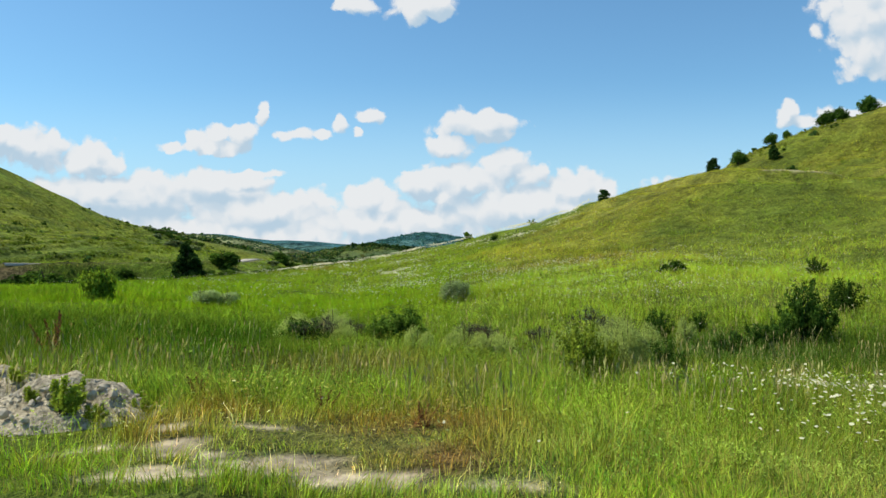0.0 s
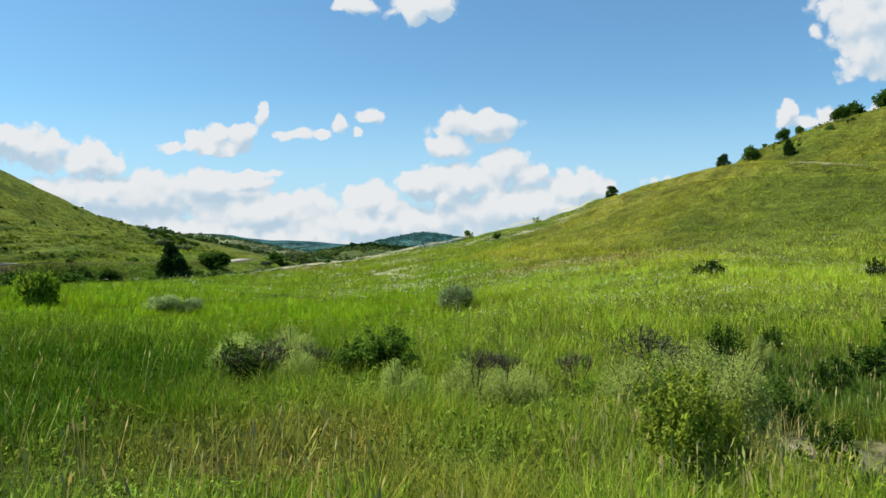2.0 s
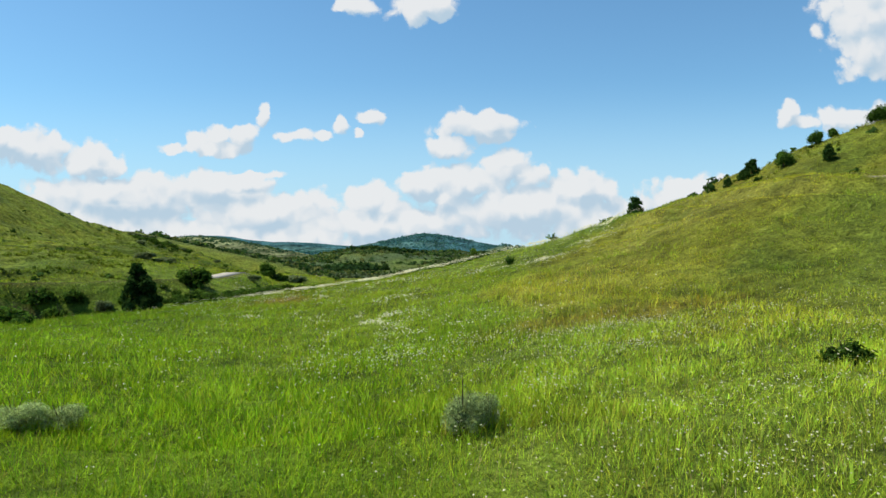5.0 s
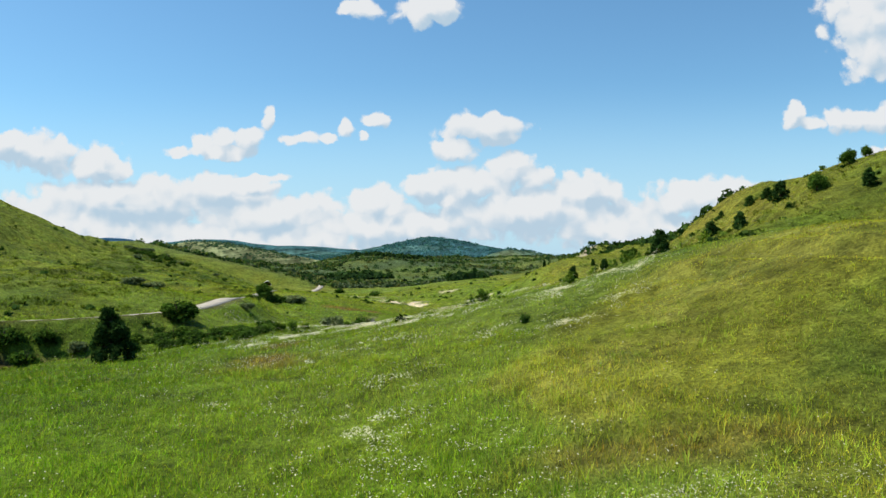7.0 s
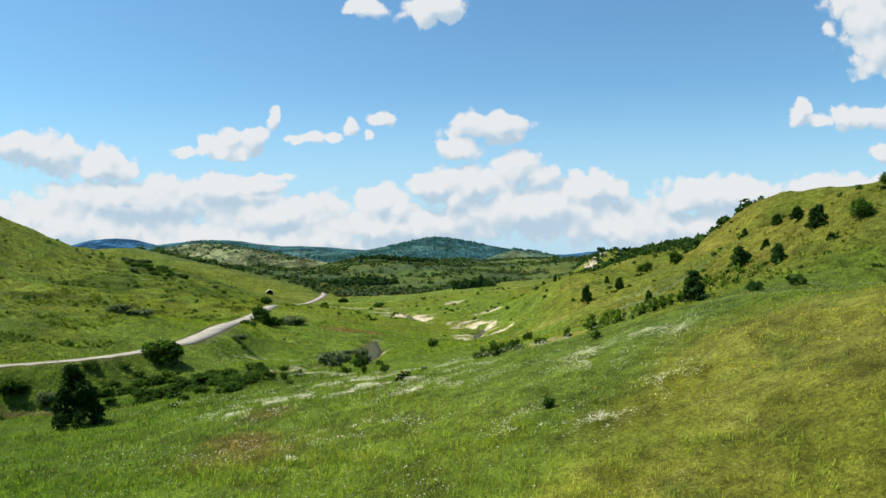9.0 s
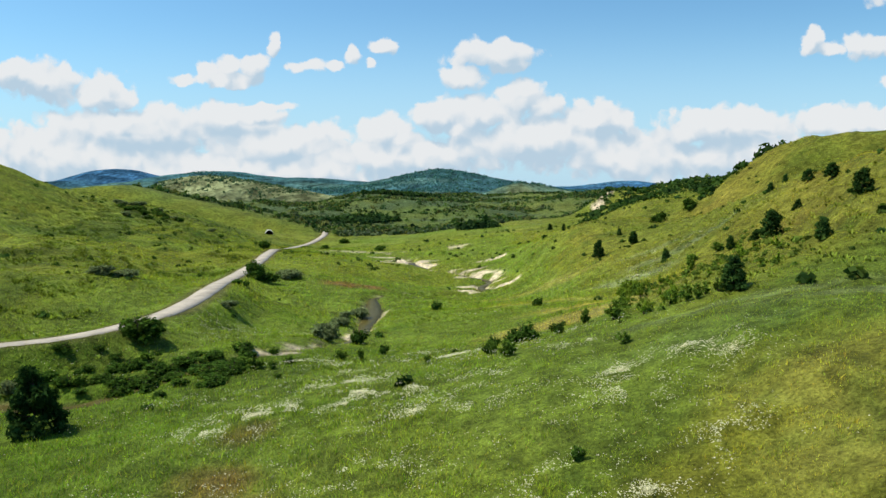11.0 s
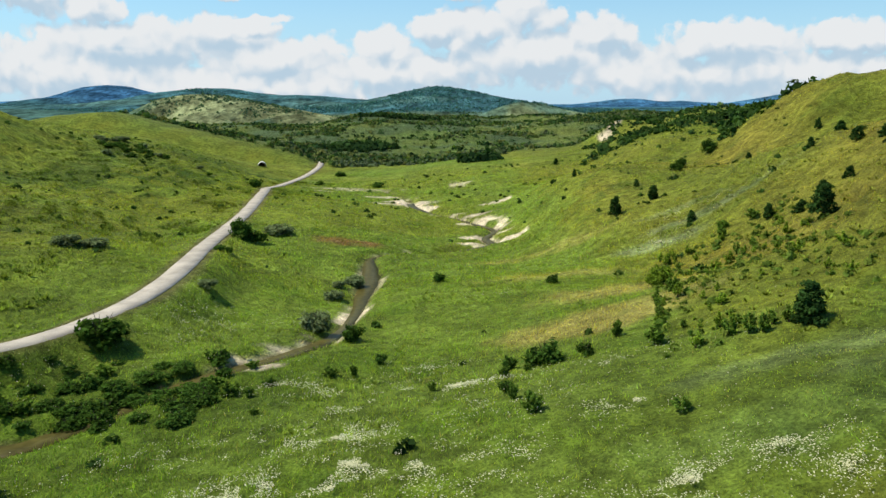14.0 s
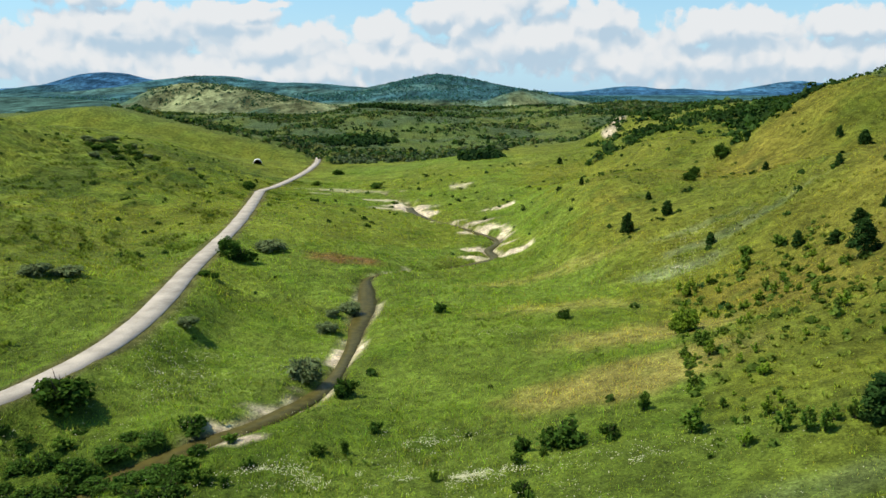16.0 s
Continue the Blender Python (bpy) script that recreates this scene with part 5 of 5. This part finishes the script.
build_woods("slope_scrub", "small dark bushes dotted over the grassy slopes", scatter(wr, 620, on_slopes, -125, 85, 88, 340), 7, 0.25, 0.85, ((0.050, 0.100, 0.022), (0.070, 0.120, 0.026), (0.036, 0.075, 0.020)), 22)
build_woods("young_growth", "low young growth among the saplings of the slope",
            scatter(wr, 260, lambda x, y, r: (x > 12.5 + (y - 100) * 0.26) & (x < 31 + (y - 100) * 0.26) & (vnoise(x, y, 6, 4) > -0.35), 10, 48, 97, 154), 8, 0.22, 0.55, ((0.130, 0.195, 0.034), (0.105, 0.170, 0.030), (0.160, 0.215, 0.038)), 30)


# ---- grass and flowers ----
def build_blades(name, label, x, y, tall, wide, seed, segments=2, keep_bare=0.06, bright=1.0, mat=None):
    """Grass: each blade a narrow bent strip that comes to a point."""
    rng = np.random.RandomState(seed)
    z, road_d, stream_d, stream_w = ground_shape(x, y)
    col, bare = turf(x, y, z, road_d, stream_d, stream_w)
    keep = rng.uniform(0, 1, len(x)) > np.minimum(bare * 1.25, 1 - keep_bare)
    keep &= ~((y < 6.9) & (x < 0.9) & (rng.uniform(0, 1, len(x)) < 0.36 + 0.5 * fbm(x, y, 0.6, 50, 2)))
    for cx, cy in ((-3.55, 7.0), (-4.9, 8.1)):
        keep &= (np.hypot((x - cx) / 0.88, (y - cy) / 0.72) > 1) & ~((np.abs(x - cx) < 0.8) & (y < cy) & (y > cy - 1.5) & (rng.uniform(0, 1, len(x)) < 0.75))
    keep &= ~((np.abs(x - 6.8) < 3.3) & (y > 10.9) & (y < 13.6) & (rng.uniform(0, 1, len(x)) < 0.92))
    keep &= (road_d > ROAD_HALF + 0.2) & (stream_d > stream_w * 0.9)
    x, y, z, col = x[keep], y[keep], z[keep], col[keep]
    n = len(x)
    clump = 0.80 + 0.50 * np.clip(fbm(x, y, 1.6, 40, 3), -1, 1) + 0.35 * np.clip(vnoise(x, y, 0.35, 41), -1, 1)
    clump = np.maximum(clump, 0.25)
    h = tall * clump * rng.uniform(0.4, 1.35, n) * (0.42 + 0.58 * step(y + 0.8 * (x > 0.5), 5.5, 8.5)) * (1 - 0.55 * step(z, 0.9, 3.0))
    w = wide * rng.uniform(0.6, 1.4, n)
    a = rng.uniform(0, 2 * np.pi, n)
    lean_a = 3.0 * np.pi * vnoise(x, y, 0.5, 46) + rng.normal(0, 0.8, n)
    lean = h * np.abs(rng.normal(0.40, 0.40, n))
    sx, sy = np.cos(a) * w * 0.5, np.sin(a) * w * 0.5
    lx, ly = np.cos(lean_a) * lean, np.sin(lean_a) * lean
    spread = step(y, 22, 45)
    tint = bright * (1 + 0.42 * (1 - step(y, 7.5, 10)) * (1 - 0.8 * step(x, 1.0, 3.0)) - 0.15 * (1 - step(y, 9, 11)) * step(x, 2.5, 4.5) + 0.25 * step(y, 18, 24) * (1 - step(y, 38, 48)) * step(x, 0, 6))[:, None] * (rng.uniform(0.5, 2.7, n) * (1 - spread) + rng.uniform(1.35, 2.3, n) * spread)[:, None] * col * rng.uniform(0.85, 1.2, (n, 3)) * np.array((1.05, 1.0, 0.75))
    dry = rng.uniform(0, 1, n) < (0.15 + 0.14 * np.clip(fbm(x, y, 2.2, 44, 2), -1, 1)) * (1 - 0.65 * step(y, 9, 14))
    tint[dry] = STRAW * rng.uniform(0.9, 1.5, (dry.sum(), 1))
    base = np.column_stack([x, y, z - 0.03])
    side = np.column_stack([sx, sy, 0 * sx])
    tipv = np.column_stack([lx, ly, h * 0.97])
    rows = [base - side, base + side]
    if segments == 2:
        mid = base + np.column_stack([lx * 0.28, ly * 0.28, h * 0.52])
        rows += [mid + side * 0.8, mid - side * 0.8]
    rows.append(base + tipv)
    k = len(rows)
    v = np.stack(rows, 1).reshape(-1, 3)
    o = np.arange(n)[:, None] * k
    if segments == 2:
        f = np.concatenate([o + np.array([[0, 1, 2, 3]]), o + np.array([[3, 2, 4]])], 1).ravel()
        sizes = np.tile([4, 3], n)
    else:
        f = (o + np.array([[0, 1, 2]])).ravel()
        sizes = np.full(n, 3)
    me = mesh_from(name, v, f, sizes, mat or BLADE, np.repeat(tint, k, 0))
    tagged(new(name, me), label, "grass", kind="stuff")


def build_herb_layer(name, label, x, y, tall, size, seed):
    """Leafy undergrowth: small pointed leaves at all heights up to the grass tips."""
    rng = np.random.RandomState(seed)
    z, road_d, stream_d, stream_w = ground_shape(x, y)
    col, bare = turf(x, y, z, road_d, stream_d, stream_w)
    keep = rng.uniform(0, 1, len(x)) > bare * 1.3
    for cx, cy in ((-3.55, 7.0), (-4.9, 8.1)):
        keep &= np.hypot((x - cx) / 0.95, (y - cy) / 0.95) > 1
    keep &= ~((np.abs(x - 6.8) < 3.3) & (y > 10.9) & (y < 13.3))
    keep &= ~((y < 7.0) & (x < 1.0) & (rng.uniform(0, 1, len(x)) < 0.5))
    x, y, z, col = x[keep], y[keep], z[keep], col[keep]
    n = len(x)
    patch = np.clip(0.75 + 0.55 * fbm(x, y, 1.1, 48, 3), 0.15, 1.6)
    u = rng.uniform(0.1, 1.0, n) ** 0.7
    c = np.column_stack([x, y, z + tall * patch * u])
    a = rng.uniform(0, 2 * np.pi, n)
    rise = rng.normal(0.5, 0.5, n)
    tip = np.column_stack([np.cos(a), np.sin(a), rise])
    tip /= np.linalg.norm(tip, axis=1)[:, None]
    side = np.cross(tip, rng.normal(size=(n, 3)))
    side /= np.linalg.norm(side, axis=1)[:, None]
    s = (size * rng.uniform(0.6, 1.5, n) * np.clip(y / 13, 0.4, 1.0))[:, None]
    v = np.stack([c - tip * s, c + side * s * 0.26, c + tip * s, c - side * s * 0.26], 1).reshape(-1, 3)
    hue = np.array((1.0, 1.0, 1.0)) * (1 + 0.5 * (1 - step(y, 7.5, 11)))[:, None] + 0.25 * fbm(x, y, 0.8, 58, 2)[:, None] * np.array((1.0, 0.2, -0.6))
    # lower leaves get a darker colour, for the shade beneath the grass tips
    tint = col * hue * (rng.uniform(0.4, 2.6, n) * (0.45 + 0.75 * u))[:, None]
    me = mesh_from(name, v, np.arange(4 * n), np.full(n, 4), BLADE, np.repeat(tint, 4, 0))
    tagged(new(name, me), label, "herbs", kind="stuff")


def build_stalks(name, label, x, y, tall, seed):
    """Ripe grass stalks, each with a spindle-shaped seed head."""
    rng = np.random.RandomState(seed)
    z, road_d, stream_d, stream_w = ground_shape(x, y)
    n = len(x)
    h = tall * rng.uniform(0.7, 1.25, n)
    a = rng.uniform(0, 2 * np.pi, n)
    lean = h * np.abs(rng.normal(0.25, 0.22, n))
    root = np.column_stack([x, y, z - 0.03])
    tip = root + np.column_stack([np.cos(a) * lean, np.sin(a) * lean, h])
    neck = root + (tip - root) * 0.78
    side = np.column_stack([-np.sin(a), np.cos(a), 0 * a])
    thin, fat = side * 0.0022, side * rng.uniform(0.006, 0.012, n)[:, None]
    head = (neck + tip) / 2
    v = np.stack([root - thin, root + thin, neck + thin, neck - thin, neck, head + fat, tip, head - fat], 1).reshape(-1, 3)
    o = np.arange(n)[:, None] * 8
    f = np.concatenate([o + np.array([[0, 1, 2, 3]]), o + np.array([[4, 5, 6, 7]])], 1).ravel()
    tint = np.array((0.50, 0.45, 0.20)) * rng.uniform(0.6, 1.3, (n, 1)) * rng.uniform(0.9, 1.1, (n, 3))
    me = mesh_from(name, v, f, np.full(2 * n, 4), BLADE, np.repeat(tint, 8, 0))
    tagged(new(name, me), label, "grass", kind="stuff")


def build_tufts(name, label, x, y, tall, wide, seed, shade):
    """Tussocks: eight broad blades spreading from one root."""
    rng = np.random.RandomState(seed)
    n = len(x)
    s = rng.uniform(0.5, 1.5, n)
    bx, by = np.repeat(x, 9), np.repeat(y, 9)
    s = np.repeat(s, 9)
    a = rng.uniform(0, 2 * np.pi, 9 * n)
    z, road_d, stream_d, stream_w = ground_shape(bx, by)
    col, bare = turf(bx, by, z, road_d, stream_d, stream_w)
    keep = (road_d > ROAD_HALF + 0.8) & (stream_d > stream_w + 0.2) & (bare < 0.5)
    a, s, col, bx, by, z = a[keep], s[keep], col[keep], bx[keep], by[keep], z[keep]
    m = len(a)
    root = np.column_stack([bx + np.cos(a) * 0.12 * s, by + np.sin(a) * 0.12 * s, z - 0.05])
    side = np.column_stack([-np.sin(a), np.cos(a), 0 * a]) * (wide * 0.5 * s)[:, None]
    out = np.column_stack([np.cos(a) * 0.6, np.sin(a) * 0.6, 0 * a + 1.0]) * (tall * s * rng.uniform(0.5, 1.1, m))[:, None]
    mid = root + out * 0.55
    v = np.stack([root, mid + side, root + out, mid - side], 1).reshape(-1, 3)
    tint = (col * 0.8 + np.array(shade) * 0.55) * (rng.uniform(0.6, 1.3, m) * (0.55 + 0.6 * s))[:, None]
    me = mesh_from(name, v, np.arange(4 * m), np.full(m, 4), BLADE, np.repeat(tint, 4, 0))
    tagged(new(name, me), label, "tussocks", kind="stuff")


def in_wedge(rng, count, y0, y1, slope, pad, power=1.0):
    y = y0 + (y1 - y0) * rng.uniform(0, 1, count) ** power
    return rng.uniform(-1, 1, count) * (slope * y + pad), y


gr = np.random.RandomState(9)
GRASS = (("near_grass", "tall green meadow grass with dry stalks", 150000, 4.7, 15.0, 0.64, 1.0, 1.25, 0.40, 0.0062, 2),
         ("thicket_grass", "tall lush green grass round the bushes", 85000, 13.0, 23.0, 0.66, 1.5, 1.2, 0.32, 0.0105, 2),
         ("flowering_grass", "lush green grass with flower stems", 110000, 22.0, 37.0, 0.68, 1.5, 1.2, 0.36, 0.013, 1),
         ("meadow_grass", "bright green meadow grass", 190000, 32.0, 72.0, 0.70, 2.0, 1.2, 0.38, 0.026, 1))
for name, label, count, y0, y1, slope, pad, power, tall, wide, seg in GRASS:
    x, y = in_wedge(gr, count, y0, y1, slope, pad, power)
    build_blades(name, label, x, y, tall, wide, count % 97, seg, bright={"near_grass": 1.16, "thicket_grass": 1.08, "flowering_grass": 1.5, "meadow_grass": 1.4}[name], mat=NEAR_BLADE if y1 < 30 else BLADE)
x, y = gr.uniform(-62, 72, 220000), 68 + 90 * gr.uniform(0, 1, 220000) ** 1.25
build_blades("slope_grass", "short green and olive grass of the slopes", x, y, 0.38, 0.048, 5, 1, bright=1.3)
x, y = gr.uniform(-90, 90, 120000), 150 + 180 * gr.uniform(0, 1, 120000) ** 1.1
build_blades("far_grass", "short grass of the far valley floor", x, y, 0.45, 0.12, 6, 1, bright=1.35)


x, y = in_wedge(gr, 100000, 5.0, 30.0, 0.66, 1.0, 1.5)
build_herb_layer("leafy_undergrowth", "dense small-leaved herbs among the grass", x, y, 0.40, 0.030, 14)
x, y = in_wedge(gr, 7000, 7.0, 30.0, 0.66, 1.0, 1.5)
pick = (fbm(x, y, 2.5, 70, 2) > -0.35) & (gr.uniform(0, 1, len(x)) > 0.75 * step(y, 9, 14) * (1 - step(x, -1, 2))) & ~((np.abs(x - 6.8) < 3.3) & (y > 10.6) & (y < 13.3))
build_stalks("ripe_stalks", "pale ripe grass stalks with seed heads", x[pick], y[pick], 0.52, 12)
x, y = gr.uniform(-130, 90, 26000), 75 + 300 * gr.uniform(0, 1, 26000) ** 1.2
pick = fbm(x, y, 12, 33, 3) + 0.35 * step(np.abs(x + 8), 20, 50) > 0.35
build_tufts("hillside_tussocks", "dark green tussocks and low scrub on the slopes", x[pick & (y > 95)], y[pick & (y > 95)], 0.34, 0.15, 8, (0.115, 0.165, 0.035))
x, y = gr.uniform(-135, -46, 30000), gr.uniform(95, 330, 30000)
z = ground_shape(x, y)[0]
pick = (np.sin(z * 4.2 + 4.0 * fbm(x, y, 18, 8, 3) + 1.2) > 0.35) & (fbm(x, y, 14, 39, 3) > 0.05)
build_tufts("terrace_scrub", "low dark scrub along the ridges of the slope", x[pick], y[pick], 0.45, 0.20, 11, (0.030, 0.060, 0.014))
x, y = in_wedge(gr, 5200, 7.5, 26, 0.66, 1.0, 1.2)
pick = fbm(x, y, 1.8, 36, 3) > -0.1
build_tufts("thicket_herbs", "lush broad-leaved herbs between the bushes", x[pick], y[pick], 0.30, 0.015, 10, (0.075, 0.145, 0.020))
x, y = in_wedge(gr, 5000, 19, 70, 0.68, 2.0, 0.9)
pick = fbm(x, y, 5, 35, 3) > 0.1
build_tufts("meadow_herbs", "broad-leaved green herbs among the grass", x[pick], y[pick], 0.34, 0.030, 9, (0.15, 0.25, 0.03))


def build_flowers(name, label, x, y, high, size, seed, petals=6):
    """Flat white flower heads on the tips of the grass."""
    rng = np.random.RandomState(seed)
    z, road_d, stream_d, stream_w = ground_shape(x, y)
    keep = (road_d > ROAD_HALF + 1) & (stream_d > stream_w + 0.3)
    x, y, z = x[keep], y[keep], z[keep]
    n = len(x)
    s = size * rng.uniform(0.5, 1.4, n)
    c = np.column_stack([x, y, z + high * rng.uniform(0.85, 1.3, n)])
    nrm = np.column_stack([rng.normal(0, 0.3, n), rng.normal(-0.15, 0.3, n), np.ones(n)])
    nrm /= np.linalg.norm(nrm, axis=1)[:, None]
    u = np.cross(nrm, [1.0, 0.1, 0])
    u /= np.linalg.norm(u, axis=1)[:, None]
    w = np.cross(nrm, u)
    ring = [c + (u * math.cos(2 * math.pi * k / petals) + w * math.sin(2 * math.pi * k / petals)) * (s * rng.uniform(0.75, 1.1, n))[:, None] * 0.5 for k in range(petals)]
    v = np.stack(ring, 1).reshape(-1, 3)
    me = mesh_from(name, v, np.arange(n * petals), np.full(n, petals), PETAL)
    tagged(new(name, me), label, "flowers", kind="stuff")


def drift(rng, spots, per):
    xs, ys = [], []
    for cx, cy, rx, ry, k in spots:
        n = int(per * k)
        a, r = rng.uniform(0, 2 * np.pi, n), np.abs(rng.normal(0, 1.15, n))
        xs.append(cx + np.cos(a) * r * rx)
        ys.append(cy + np.sin(a) * r * ry)
    return np.concatenate(xs), np.concatenate(ys)


fr = np.random.RandomState(19)
x, y = drift(fr, ((4.7, 7.2, 0.6, 1.2, 2.2), (4.3, 6.0, 0.5, 0.6, 0.6), (2.6, 5.6, 1.6, 0.5, 0.12), (4.6, 9.0, 1.0, 0.6, 0.7)), 230)
build_flowers("wild_carrot_flowers", "white flat wild carrot flower heads in the grass", x, y, 0.40, 0.034, 1, 8)
x, y = drift(fr, ((5, 27, 5, 3, 0.7), (8, 32, 8, 4, 1.6), (2.5, 34, 4, 3, 0.8), (14, 38, 7, 4, 1.4), (6, 38.5, 6, 1.5, 1.6), (-2, 42, 4, 2, 0.7), (20, 42, 6, 4, 0.8), (9, 28, 5, 3, 1.2), (6, 42, 9, 1.2, 2.0), (16, 33, 6, 4, 1.0)), 620)
build_flowers("meadow_flowers", "small white flower heads among tall grass", x, y, 0.54, 0.040, 2, 6)
x, y = drift(fr, ((-17, 84.1, 2.2, 1.2, 0.9), (-14.3, 86.6, 2.6, 1.2, 1.2), (-11, 88, 2.6, 1.0, 1.3), (-7.5, 89.2, 2.6, 0.9, 1.3), (-9.6, 70.5, 1.6, 1.8, 0.8), (-3.6, 53.3, 1.3, 2.4, 1.3), (-5.1, 57.3, 1.5, 2, 0.9),
                  (-2.8, 60.3, 1.5, 2, 0.6), (-5.8, 74.3, 2.2, 1.3, 1.2), (3.7, 69.9, 1.3, 1.2, 1.0), (8.9, 81.2, 2.0, 1.3, 1.2), (11.5, 70.5, 1.2, 2.0, 1.1), (7.0, 67.6, 0.9, 0.9, 0.6), (0.2, 86.3, 2.2, 1.0, 1.0), (13.2, 82, 2.6, 0.8, 0.6),
                  (-14.9, 93.4, 2.6, 1.0, 1.1), (-9, 93.2, 3.0, 1.0, 1.2), (-3.3, 87.6, 2.2, 1.0, 0.9), (-14.0, 84.5, 1.8, 2, 0.8), (-8.1, 86.6, 2.2, 1.3, 0.9), (-1.5, 102.3, 3.2, 0.8, 1.4), (0.4, 81.5, 2.5, 2.2, 0.9), (8.6, 77.8, 1.4, 1.5, 1.1),
                  (14.5, 79.1, 1.2, 1.8, 0.7), (-3.2, 82.1, 1.8, 1.5, 0.7), (8.6, 90.2, 2.5, 0.8, 0.7), (28.9, 159.4, 3.0, 2.0, 1.4), (35.6, 168.7, 6, 1.3, 0.8), (-9.4, 99.8, 2, 1.3, 0.7), (-4.7, 109.4, 2.5, 2.0, 0.6), (-9.6, 103.5, 2.5, 1.2, 0.9),
                  (8, 99.6, 3, 1.0, 0.4), (4, 138.5, 3, 1.2, 0.4), (-15, 104.9, 3, 1.2, 0.5), (-12, 60, 9, 8, 1.0), (0, 48, 7, 5, 1.2), (-26, 130, 8, 8, 0.7), (-10, 44, 8, 3, 0.6), (-42, 110, 4, 3, 0.4), (-22, 93, 6, 2.5, 0.6), (2, 95, 8, 4, 0.8), (-14, 74, 6, 5, 0.9), (-8, 95, 18, 14, 1.6), (5, 75, 12, 12, 1.5), (-30, 125, 10, 18, 2.5)), 1500)
pick = vnoise(x, y, 0.9, 81) + 0.6 * vnoise(x, y, 2.7, 82) > 0.05
x, y = x[pick], y[pick]
build_flowers("flower_drifts", "drifts of small white flowers across the meadow", x, y, 0.40, 0.064, 3, 5)

for ob in PROTOS:
    if "used" in ob:
        del ob["used"]
for ob in scene.objects:
    if "used" in ob:
        del ob["used"]
